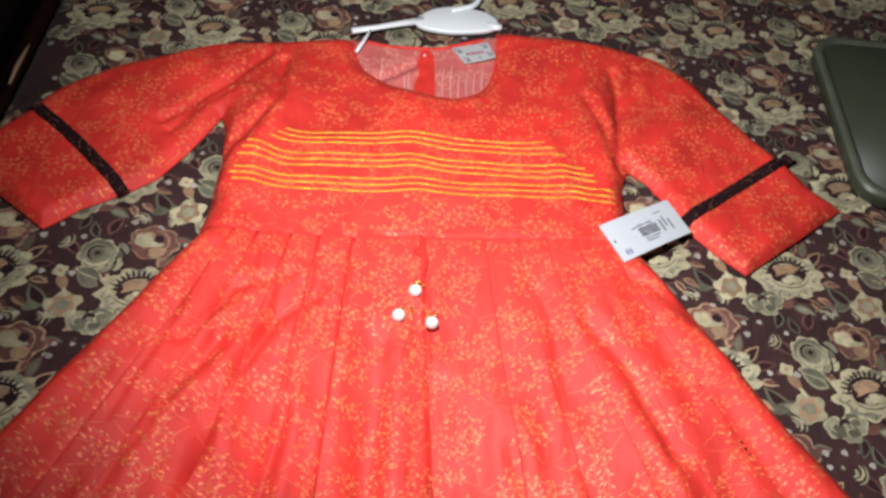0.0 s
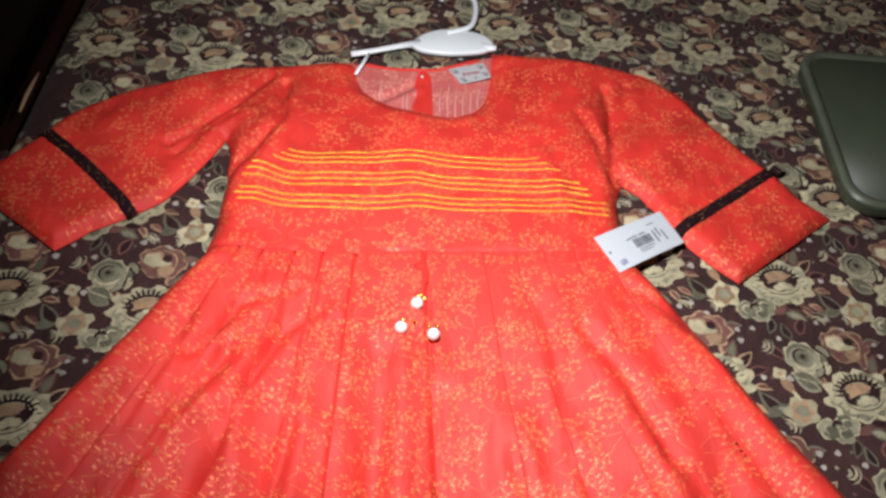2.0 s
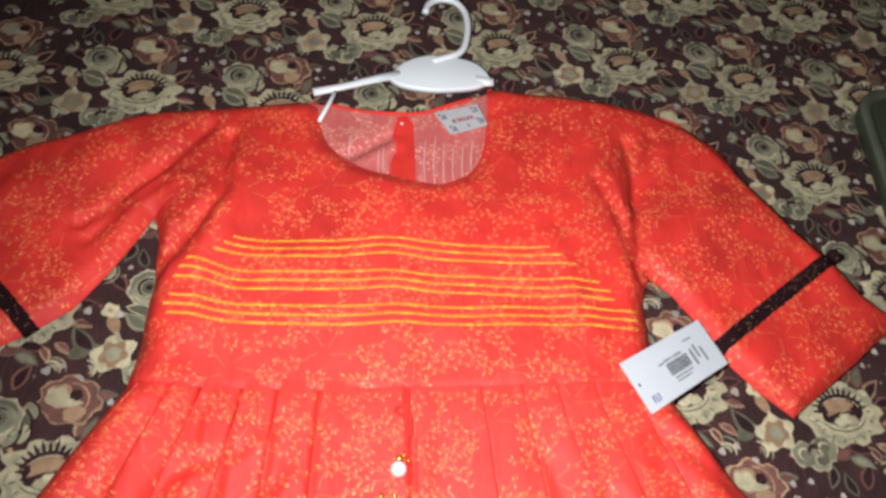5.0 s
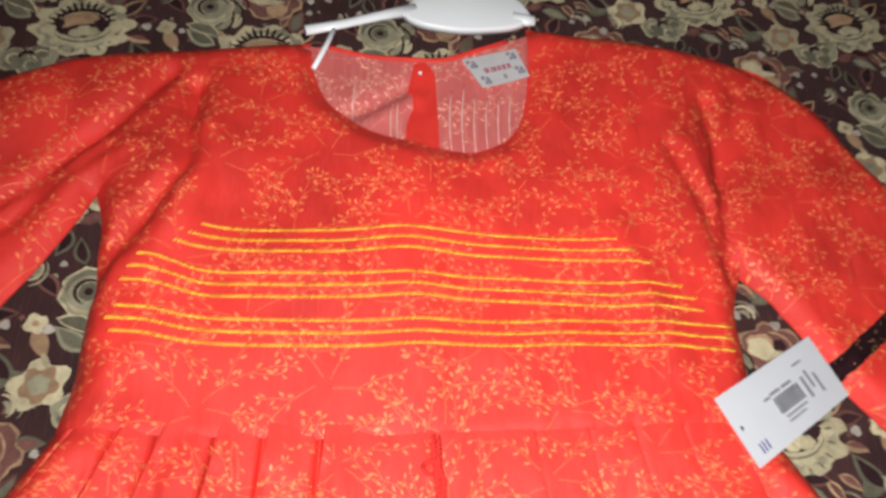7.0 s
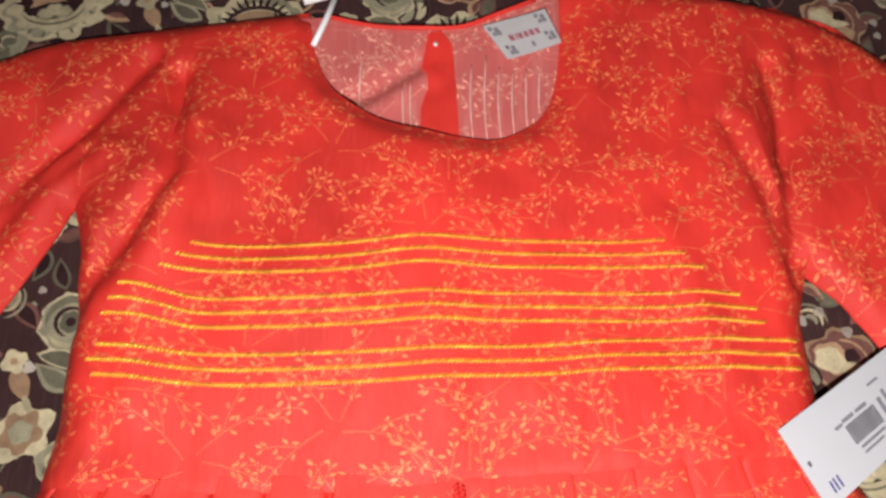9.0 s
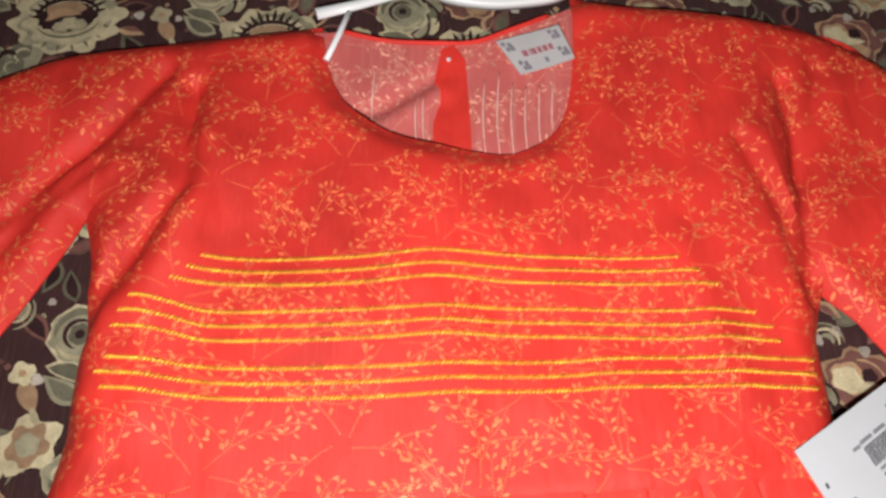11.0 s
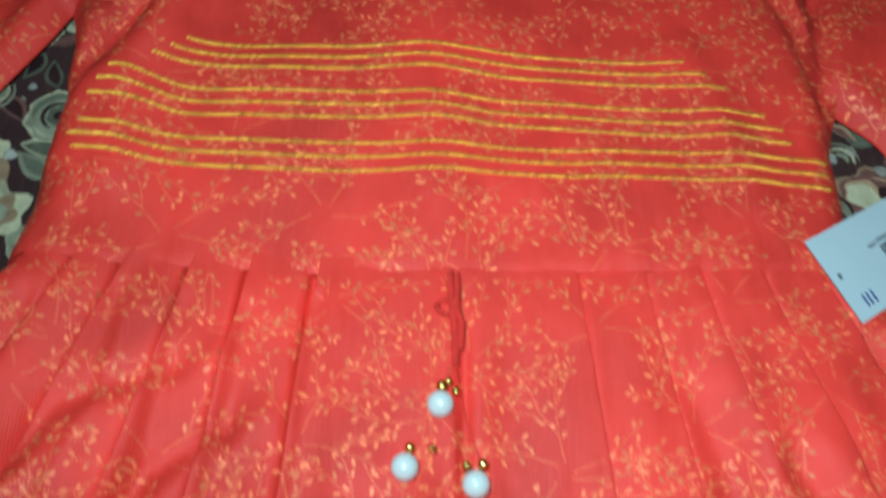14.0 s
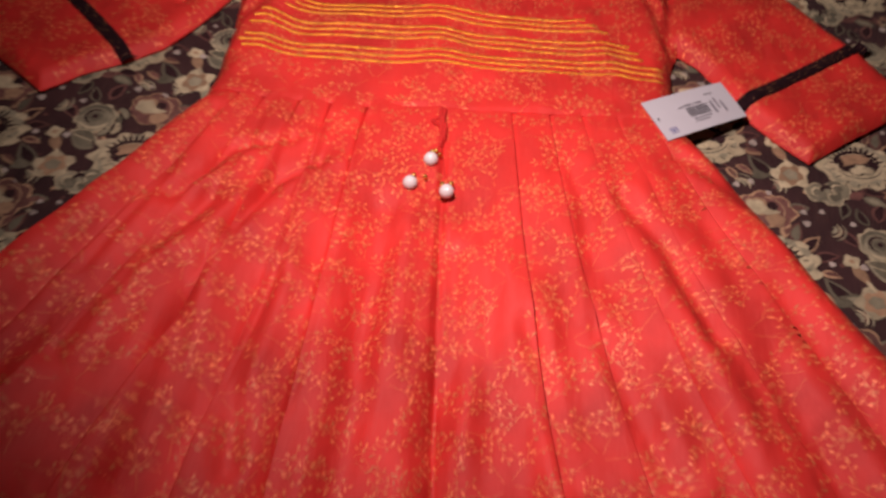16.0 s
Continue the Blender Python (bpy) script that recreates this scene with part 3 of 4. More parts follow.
def dress_h(P):
    """Height of the laid-out front: puffed, with the folds of the bodice and the sleeves."""
    P = np.atleast_2d(P)
    h = puff(P) + wrinkles(P, 0.0026)
    h += 0.0055 * ridge(P, [(0.122, 0.945), (0.118, 0.85), (0.112, 0.79)], 0.016)
    h += 0.0060 * ridge(P, [(0.083, 0.880), (0.087, 0.845), (0.087, 0.800)], 0.011)
    h += 0.0032 * ridge(P, [(0.392, 0.89), (0.412, 0.835), (0.420, 0.80)], 0.013)
    h += 0.0045 * ridge(P, [(0.258, 0.92), (0.262, 0.84), (0.270, 0.77)], 0.022)
    h += 0.0025 * ridge(P, [(0.20, 0.90), (0.19, 0.80)], 0.03)
    h -= 0.0085 * ridge(P, [(0.117, 0.985), (0.120, 0.915), (0.105, 0.884), (0.088, 0.850), (0.078, 0.832)], 0.0065)
    h += 0.0050 * ridge(P, [(0.142, 0.93), (0.124, 0.885), (0.108, 0.845)], 0.012)
    h -= 0.0065 * ridge(P, [(0.474, 1.01), (0.476, 0.97), (0.474, 0.93), (0.469, 0.865)], 0.0060)
    h -= 0.0040 * ridge(P, [(0.440, 0.965), (0.457, 0.915), (0.463, 0.875)], 0.0055)
    h += 0.0018 * ridge(P, [(0.450, 0.97), (0.466, 0.92)], 0.007)
    h -= 0.0050 * ridge(P, [(0.072, 0.928), (0.042, 0.901), (0.02, 0.87)], 0.005)
    h += 0.0040 * ridge(P, [(0.140, 0.99), (0.136, 0.95)], 0.014)
    h -= 0.0078 * ridge(P, [(0.012, 0.885), (0.030, 0.900), (0.073, 0.955), (0.098, 0.996)], 0.0060)
    h += 0.0040 * ridge(P, [(0.020, 0.890), (0.060, 0.920), (0.085, 0.930)], 0.010)
    h += 0.0030 * ridge(P, [(-0.06, 0.90), (0.02, 0.96), (0.07, 0.99)], 0.018)
    h -= 0.0040 * ridge(P, [(0.475, 0.94), (0.490, 0.985), (0.500, 1.02)], 0.007)
    h += 0.0035 * ridge(P, [(0.51, 0.90), (0.55, 0.95), (0.56, 1.0)], 0.02)
    h -= 0.0065 * ridge(P, NECK, 0.008)
    h -= 0.0016 * ridge(P, waist_line, 0.0022)
    return np.maximum(h, 0.0022)


# pleat lines along the waist, and where each of them runs to at the hem
PLEATS_L = [0.03, 0.085, 0.137, 0.211, 0.277, 0.353]
PLEATS_R = [0.639, 0.710, 0.777, 0.845, 0.915]
FAN_U = [0, 0.03, 0.137, 0.211, 0.277, 0.353, 0.512, 0.639, 0.710, 0.777, 1]
FAN_E = [0, 0.04, 0.140, 0.240, 0.340, 0.415, 0.544, 0.645, 0.725, 0.820, 1]


def pleat(u, v):
    """Knife pleats that turn outwards, sharp at the waist and loose below."""
    lines = np.array([-0.04] + PLEATS_L + [0.512] + PLEATS_R + [1.04])
    k = np.clip(np.searchsorted(lines, u, side="right") - 1, 0, len(lines) - 2)
    t = (u - lines[k]) / (lines[k + 1] - lines[k])
    left = lines[k + 1] < 0.52
    saw = np.where(left, (1 - t) ** 1.3, 0.45 * t ** 1.3)
    amp = 0.0034 + 0.0230 * np.clip(v, 0, 1) ** 0.75
    wave = 0.0058 * v * (1 + 1.2 * np.abs(2 * u - 1)) * (np.sin(2 * np.pi * (6.3 * u + 0.5 * v + 0.1 * np.sin(9 * v))) + 0.75 * np.sin(2 * np.pi * (11.7 * u - 0.9 * v + 0.2)) + 0.35 * np.sin(2 * np.pi * (19.3 * u + 1.7 * v)))
    cross = 0.0020 * np.sin(2 * np.pi * (2.2 * u + 3.1 * v)) * v
    groove = 0.0035 * np.exp(-((u - 0.512) / 0.006) ** 2) * np.clip(v * 12, 0, 1)
    bite = np.zeros_like(u)
    for e in PLEATS_L:
        bite += 2.6 * np.exp(-((u - e + 0.0045) / 0.0030) ** 2)
    for e in PLEATS_R:
        bite += 0.4 * np.exp(-((u - e - 0.004) / 0.0030) ** 2)
    fill = 0.0032 * np.exp(-((u - 0.485) / 0.055) ** 2) * np.clip(1 - v * 8, 0, 1)
    return fill + amp * saw + wave + cross - groove - 0.0030 * bite * np.clip(1.2 - v, 0.2, 1)


def skirt_xy(u, v):
    w = np.linspace(0, 1, len(waist_line))
    wx, wy = np.interp(u, w, waist_line[:, 0]), np.interp(u, w, waist_line[:, 1])
    e = np.interp(u, FAN_U, FAN_E)
    hx = HEM_L[0] + (HEM_R[0] - HEM_L[0]) * e
    hy = HEM_L[1] + (HEM_R[1] - HEM_L[1]) * e - 0.14 * np.sin(np.pi * e)
    bend = np.clip(v, 0, 9) ** (1 + 0.32 * np.minimum(1, 6 * u * (1 - u))) + np.minimum(v, 0)
    return np.c_[wx + (hx - wx) * bend, wy + (hy - wy) * v]


CREASES = [(0.0024, 0.0042, [(0.096, 0.725), (0.073, 0.616), (0.050, 0.550)]), (0.0024, 0.0042, [(0.134, 0.730), (0.131, 0.678), (0.115, 0.620), (0.100, 0.587), (0.080, 0.530)]),
           (0.0024, 0.0042, [(0.162, 0.725), (0.159, 0.656), (0.140, 0.582), (0.127, 0.533), (0.100, 0.440)]), (0.0024, 0.0042, [(0.189, 0.725), (0.190, 0.670), (0.178, 0.537), (0.165, 0.450)]),
           (0.0022, 0.0042, [(0.219, 0.730), (0.220, 0.673), (0.215, 0.568), (0.213, 0.460)]),
           (0.0060, 0.0065, [(0.165, 0.698), (0.122, 0.679), (0.111, 0.654), (0.087, 0.627)]), (0.0060, 0.0060, [(0.189, 0.673), (0.160, 0.652), (0.140, 0.600)]),
           (0.0060, 0.0100, [(0.123, 0.566), (0.131, 0.482), (0.126, 0.405)]), (0.0070, 0.0095, [(0.122, 0.624), (0.080, 0.560), (0.059, 0.480)]),
           (0.0050, 0.0090, [(0.355, 0.545), (0.367, 0.512), (0.383, 0.437)]), (0.0050, 0.0100, [(0.403, 0.548), (0.450, 0.446)]),
           (0.0022, 0.0070, [(0.378, 0.705), (0.392, 0.670), (0.396, 0.609), (0.401, 0.557)]),
           (0.0050, 0.0080, [(0.420, 0.673), (0.450, 0.627), (0.480, 0.550)]), (0.0065, 0.0140, [(0.244, 0.633), (0.248, 0.583), (0.245, 0.500)]),
           (0.0032, 0.0070, [(0.467, 0.724), (0.500, 0.700), (0.535, 0.660)]), (0.0060, 0.0120, [(0.300, 0.600), (0.310, 0.520), (0.300, 0.450)]), (0.0070, 0.0100, [(0.180, 0.560), (0.175, 0.480), (0.185, 0.420)])]


def skirt_pt(u, v):
    u, v = np.atleast_1d(np.asarray(u, float)), np.atleast_1d(np.asarray(v, float))
    shift = np.zeros_like(u)
    for e in PLEATS_L:
        shift -= 0.0065 * np.exp(-np.abs(u - e) / 0.004) * (u >= e - 0.0007)
    for e in PLEATS_R:
        shift += 0.0050 * np.exp(-np.abs(u - e) / 0.004) * (u <= e + 0.0007)
    P = skirt_xy(np.clip(u + shift * np.clip(v * 14, 0, 1), 0, 1), v)
    side = np.clip(np.minimum(u, 1 - u) / 0.06, 0, 1)
    tuck = 0.0014 * np.clip(1 - v / 0.03, 0, 2.0)
    for deep, wide, line in CREASES:
        tuck = tuck + deep * ridge(P, line, wide) - (0.45 * deep * ridge(P, np.array(line) + (0.016, 0.004), 1.3 * wide) if wide > 0.005 else 0)
    return P, np.maximum(puff(P) - 0.0010 + wrinkles(P, 0.0032) * np.clip(v * 6, 0, 1) + pleat(u, np.maximum(v, 0)) * (0.25 + 0.75 * side) - tuck, 0.0022)


dress = thing("dress", "red printed cotton dress laid on the bedspread", "dress")

bodice_ring = np.vstack([spline(SHOULDER_L, .004)[:-1], spline(HOLE_L, .004)[:-1], spline(SIDE_L, .004)[:-1], waist_line[:-1], spline(SIDE_R, .004)[:-1],
                         spline(HOLE_R, .004)[:-1], spline(SHOULDER_R, .004)[:-1], spline(NECK, .004)[::-1][:-1]])
cloth("bodice", bodice_ring, dress_h, 0.0042, RED, dress, "red bodice with a round neck")
sleeve_l_ring = np.vstack([spline(SLEEVE_L, .005)[:-1], spline([SLEEVE_L[-1], (-0.06, 0.843), UNDER_L[0]], .005)[:-1], spline(UNDER_L, .005)[:-1], spline(HOLE_L, .004)[::-1][:-1]])
sleeve_r_ring = np.vstack([spline(SLEEVE_R, .005)[:-1], spline([SLEEVE_R[-1], (0.590, 0.855), UNDER_R[0]], .005)[:-1], spline(UNDER_R, .005)[:-1], spline(HOLE_R, .004)[:-1]])
cuff_l_ring = np.vstack([np.vstack([spline(CUFF_L[i:i + 2], .005)[:-1] for i in range(len(CUFF_L) - 1)]), spline([UNDER_L[0], (-0.06, 0.843), SLEEVE_L[-1]], .005)[:-1]])
cuff_r_ring = np.vstack([np.vstack([spline(CUFF_R[i:i + 2], .005)[:-1] for i in range(len(CUFF_R) - 1)]), spline([UNDER_R[0], (0.590, 0.855), SLEEVE_R[-1]], .005)[:-1]])
for ring, cuff, mid, a, b in ((sleeve_l_ring, cuff_l_ring, (-0.06, 0.843), SLEEVE_L[-1], (0.003, 0.783)), (sleeve_r_ring, cuff_r_ring, (0.590, 0.855), (0.650, 0.903), (0.519, 0.797))):
    sl = cloth("sleeve", ring, dress_h, 0.0045, RED, dress)
    cloth("cuff", cuff, dress_h, 0.0045, RED, sl, "flared cuff below the dark band")
    line = spline([a, mid, b], 0.003)
    d = np.gradient(line, axis=0)
    nrm = np.c_[-d[:, 1], d[:, 0]] / np.linalg.norm(d, axis=1)[:, None]
    rows, faces = [], []
    for off, up in ((-0.0062, 0.0004), (-0.0056, 0.0019), (0, 0.0023), (0.0056, 0.0019), (0.0062, 0.0004)):
        wob = np.array([rng.uniform(-0.0005, 0.0005) for _ in line])
        q = line + nrm * (off + wob)[:, None]
        rows.append(np.c_[q, dress_h(line) + up])
    n = len(line)
    faces = [(r * n + i, r * n + i + 1, (r + 1) * n + i + 1, (r + 1) * n + i) for r in range(4) for i in range(n - 1)]
    band = mesh_ob("band", np.vstack(rows), faces, LACE, sl, "black lace trim band")
    fv, ff = [], []
    for _ in range(70):
        i, o = rng.randrange(n), rng.uniform(-0.005, 0.005)
        c = line[i] + nrm[i] * o
        z, r = float(dress_h(c)[0]) + 0.0027, rng.uniform(0.0003, 0.0007)
        k = len(fv)
        fv += [(c[0] - r, c[1], z), (c[0], c[1] - r, z), (c[0] + r, c[1], z), (c[0], c[1] + r, z)]
        ff.append((k, k + 1, k + 2, k + 3))
    tagged(mesh_ob("fleck", fv, ff, LACE_FLECK, band, "golden flecks in the lace", False), kind="stuff")

# skirt
us = sorted(set(np.round(np.r_[np.linspace(0, 1, 201), np.array([e + o for e in PLEATS_L + PLEATS_R + [0.512] for o in (-0.008, -0.005, -0.0035, -0.002, -0.0008, -0.0004, 0.0004, 0.0008, 0.002, 0.0035, 0.005, 0.008)])], 5)))
vs = np.r_[-0.012, -0.005, np.linspace(0, 0.06, 10)[:-1], np.linspace(0.06, 1, 130)]
U, Vv = np.meshgrid(np.array(us), vs)
P, z = skirt_pt(U.ravel(), Vv.ravel())
nu, nv = len(us), len(vs)
sf = [[j * nu + i, (j + 1) * nu + i, (j + 1) * nu + i + 1, j * nu + i + 1] for j in range(nv - 1) for i in range(nu - 1)]
solid_sheet("skirt", P, sf, z, 0.0012, RED, dress, "full red skirt with knife pleats")

# back of the neck, seen inside the neck opening
BACK = [(0.170, 1.034), (0.201, 1.038), (0.229, 1.032), (0.258, 1.031), (0.283, 1.033), (0.308, 1.046), (0.331, 1.059), (0.352, 1.070), (0.358, 1.0), (0.345, 0.945), (0.27, 0.935), (0.19, 0.955), (0.176, 1.0)]


def back_h(P):
    return 0.0062 + 0.0015 * np.sin(40 * P[:, 0] + 9 * P[:, 1]) - 0.0042 * ridge(P, [(0.205, 0.972), (0.230, 0.985), (0.256, 1.005)], 0.006) + 0.0025 * ridge(P, [(0.222, 0.966), (0.262, 0.994)], 0.007)


ring = np.vstack([spline(BACK[:8], .004), np.array(BACK[8:])])
cloth("back_neck", ring, back_h, 0.005, PINK, dress, "paler wrong side of the back neck", 0.001)
strip_ring = np.array([(0.2575, 0.945), (0.2810, 0.945), (0.2795, 0.980), (0.2770, 1.018), (0.2700, 1.029), (0.2620, 1.026), (0.2585, 1.005)])
cloth("placket", strip_ring, lambda P: back_h(P) + 0.0016, 0.005, RED, dress, "red placket of the back opening", 0.0008)
edge_line = np.array(spline(BACK[1:7], .004))
part("neck_binding", tube([(p[0], p[1], float(back_h(p[None])[0]) + 0.001) for p in edge_line], 0.0015, 8), RED, dress)
bm = bmesh.new()
bmesh.ops.create_uvsphere(bm, u_segments=12, v_segments=8, radius=0.0015)
bmesh.ops.translate(bm, verts=bm.verts, vec=(0.2665, 1.017, 0.0105))
part("button", bm, PEARL, dress, "tiny pearl button")
part("neckline_piping", tube([(p[0], p[1], float(dress_h(p)[0]) - 0.0007) for p in spline(NECK[:-1], .004)], 0.0006, 8), RED, dress)

# pale thread floats on the wrong side
FLOAT = material("pale_thread_float", (0.70, 0.36, 0.32), 0.6, vary=0.25, scale=200, bump=0.2)
for fx, y0, y1 in ((0.222, 0.972, 1.010), (0.248, 0.958, 0.985), (0.2525, 0.957, 0.990), (0.2890, 0.952, 1.005), (0.2975, 0.951, 1.012), (0.3060, 0.951, 1.004), (0.3145, 0.955, 1.002), (0.3230, 0.962, 1.004), (0.3310, 0.972, 1.006)):
    line = [(fx + 0.0012 * math.sin(60 * y + 9 * fx), y, float(back_h(np.array([[fx, y]]))[0]) + 0.0006) for y in np.linspace(y0, y1, 9)]
    part("thread_float", tube(line, [0.0003 + 0.0005 * math.sin(math.pi * k / 8) for k in range(9)], 6, 0.5), FLOAT, dress, "pale thread float")

# printed vines: one spray, repeated as cloth prints are
spr = random.Random(11)
LEAF = np.array([(0, 0), (0.18, -0.14), (0.48, -0.23), (0.78, -0.15), (1, 0), (0.78, 0.15), (0.48, 0.23), (0.18, 0.14)])
DOT = np.array([(-0.62, 0), (-0.3, -0.55), (0.3, -0.55), (0.62, 0), (0.3, 0.55), (-0.3, 0.55)])


def vine(leaves, dots, x, y, ang, length, curl, depth=0):
    """A dotted stem in one long arc, bare near its root, with single oval leaves set by turns on both sides."""
    s, step, k = 0.0, 0.00165, 0
    bare = 0.010 if depth == 0 else 0.004
    gap = spr.randrange(3)
    forks = [int(length / step * f) for f in (0.30, 0.58)] if depth == 0 else []
    while s < length:
        x, y = x + step * math.cos(ang), y + step * math.sin(ang)
        ang += curl * step * (0.6 + 0.8 * s / length)
        s += step
        dots.append((x, y, ang, 0.00078))
        k += 1
        if s > bare and (k + gap) % 3 == 0:
            sgn = 1 if ((k + gap) // 3) % 2 else -1
            side = ang + sgn * 1.4
            a = ang + sgn * spr.uniform(0.5, 0.95)
            leaves.append((x + 0.0011 * math.cos(side), y + 0.0011 * math.sin(side), a, spr.uniform(0.0034, 0.0047)))
        if k in forks:
            turn = (1 if forks.index(k) % 2 else -1) * (1 if curl > 0 else -1)
            vine(leaves, dots, x, y, ang + turn * spr.uniform(0.5, 0.8), spr.uniform(0.015, 0.027), -turn * spr.uniform(14, 30), 1)
    for a in (-0.55, 0.5):
        leaves.append((x + 0.001 * math.cos(ang + a), y + 0.001 * math.sin(ang + a), ang + a, 0.0037))


def stamp(shape, items):
    it = np.array(items)
    p = shape[None] * it[:, 3, None, None]
    ca, sa = np.cos(it[:, 2])[:, None], np.sin(it[:, 2])[:, None]
    return np.stack([it[:, 0, None] + ca * p[..., 0] - sa * p[..., 1], it[:, 1, None] + sa * p[..., 0] + ca * p[..., 1]], -1)


SPRAYS = []
for stems in (((2.75, 0.062, 14), (3.5, 0.046, -20), (0.45, 0.070, -13), (1.5, 0.048, 11), (-0.9, 0.044, 20)),
              ((0.20, 0.066, 15), (-0.75, 0.046, -20), (2.5, 0.060, -14), (1.35, 0.052, -12), (4.0, 0.042, -20)),
              ((0.85, 0.060, -16), (2.1, 0.060, 14), (3.3, 0.050, 18), (-0.3, 0.052, -16))):
    for flip in (1, -1):
        lv, dt = [], []
        for a, L, c in stems:
            a = a + spr.uniform(-0.2, 0.2)
            vine(lv, dt, 0.004 * math.cos(a + 0.5), 0.004 * math.sin(a + 0.5), a, L * spr.uniform(0.9, 1.1), c)
        SPRAYS.append((stamp(LEAF, lv) * (flip, 1), stamp(DOT, dt) * (flip, 1)))
CELL_X, CELL_Y = 0.067, 0.053


def spray_rings(x0, y0, x1, y1):
    """All leaves and all stem dots whose roots lie round that stretch of cloth: two arrays of outlines."""
    out = [[], []]
    for j in range(int(math.floor(y0 / CELL_Y)) - 1, int(math.ceil(y1 / CELL_Y)) + 1):
        for i in range(int(math.floor(x0 / CELL_X)) - 1, int(math.ceil(x1 / CELL_X)) + 2):
            root = np.array(((i + 0.37 * (j % 3)) * CELL_X, j * CELL_Y + 0.014 * ((i * 7 + j * 3) % 3)))
            for k in (0, 1):
                out[k].append(SPRAYS[(i + 2 * j) % 6][k] + root)
    out = [np.concatenate(o) for o in out]
    for k, cell in ((0, 0.0046), (1, 0.0012)):        # where sprays cross, the print stays open
        key = np.floor(out[k].mean(1) / cell).astype(int)
        out[k] = out[k][np.sort(np.unique(key, axis=0, return_index=True)[1])]
    return out


def lay_print(parent, groups, test, to3d, ink=PRINT):
    """One mesh of those outlines that lie wholly within the panel."""
    v, f, m = [], [], 0
    for g in groups:
        n, k = g.shape[:2]
        ok = test(g.reshape(-1, 2)).reshape(n, k).all(1)
        pts = to3d(g[ok].reshape(-1, 2))
        v.append(pts)
        f += [tuple(range(m + a * k, m + a * k + k)) for a in range(int(ok.sum()))]
        m += len(pts)
    ob = mesh_ob("printed_vines", np.vstack(v), f, ink, parent, "small golden leaf vines printed on red")
    return tagged(ob, kind="stuff")


def print_panel(name, ring, rot, parent, height=dress_h, lift=0.0004, ink=PRINT):
    groups = []
    half = np.linalg.norm(ring.max(0) - ring.min(0)) / 2 + 0.08
    mid = (ring.max(0) + ring.min(0)) / 2
    for g in spray_rings(-half, -half, half, half):
        groups.append(turn2(g.reshape(-1, 2), rot, mid).reshape(g.shape))

    def test(p):
        ok = (p > ring.min(0)).all(1) & (p < ring.max(0)).all(1)
        ok[ok] = inside(p[ok], ring)
        return ok
    return lay_print(parent, groups, test, lambda p: np.c_[p, height(p) + lift], ink)


print_panel("printed_vines", bodice_ring, 0.06, dress)
print_panel("printed_vines", np.vstack([sleeve_l_ring]), 0.75, dress)
print_panel("printed_vines", np.vstack([sleeve_r_ring]), -0.72, dress)
print_panel("printed_vines", cuff_l_ring, 0.75, dress)
print_panel("printed_vines", cuff_r_ring, -0.72, dress)
print_panel("printed_vines", ring, 0.0, dress, back_h, ink=PRINT_BACK)

# the skirt's print follows the pleats
SK_W, SK_L = 1.05, 0.60
cuts = np.array(PLEATS_L + PLEATS_R + [0.512])


def cloth_uv(p):
    v = 1 - p[:, 1] / SK_L
    return 0.5 + (p[:, 0] - SK_W / 2) / np.clip(0.404 + 0.566 * v, 0.3, 2), v


groups = []
for g in spray_rings(0, 0, SK_W / 0.88, SK_L / 0.88):
    g = 0.88 * g
    u, v = cloth_uv(g.reshape(-1, 2))
    side = np.searchsorted(cuts, u).reshape(g.shape[:2])
    groups.append(g[(side == side[:, :1]).all(1)])


def on_skirt(p):
    u, v = cloth_uv(p)
    return (u > 0.004) & (u < 0.996) & (v > 0.004) & (v < 0.985)


def skirt_3d(p):
    q, h = skirt_pt(*cloth_uv(p))
    return np.c_[q, h + 0.0005]


lay_print(dress, groups, on_skirt, skirt_3d)

# gold braid: three groups of three rows across the bodice
G1 = [(0.120, 0.8735), (0.137, 0.873), (0.180, 0.872), (0.209, 0.874), (0.255, 0.880), (0.299, 0.880), (0.360, 0.881), (0.415, 0.882)]
G2 = [(0.080, 0.846), (0.105, 0.847), (0.125, 0.845), (0.145, 0.842), (0.182, 0.842), (0.211, 0.844), (0.260, 0.848), (0.328, 0.850), (0.388, 0.851), (0.413, 0.852), (0.450, 0.851)]
G3 = [(0.075, 0.816), (0.109, 0.815), (0.153, 0.812), (0.185, 0.812), (0.212, 0.814), (0.266, 0.817), (0.326, 0.821), (0.356, 0.824), (0.425, 0.826), (0.475, 0.826)]
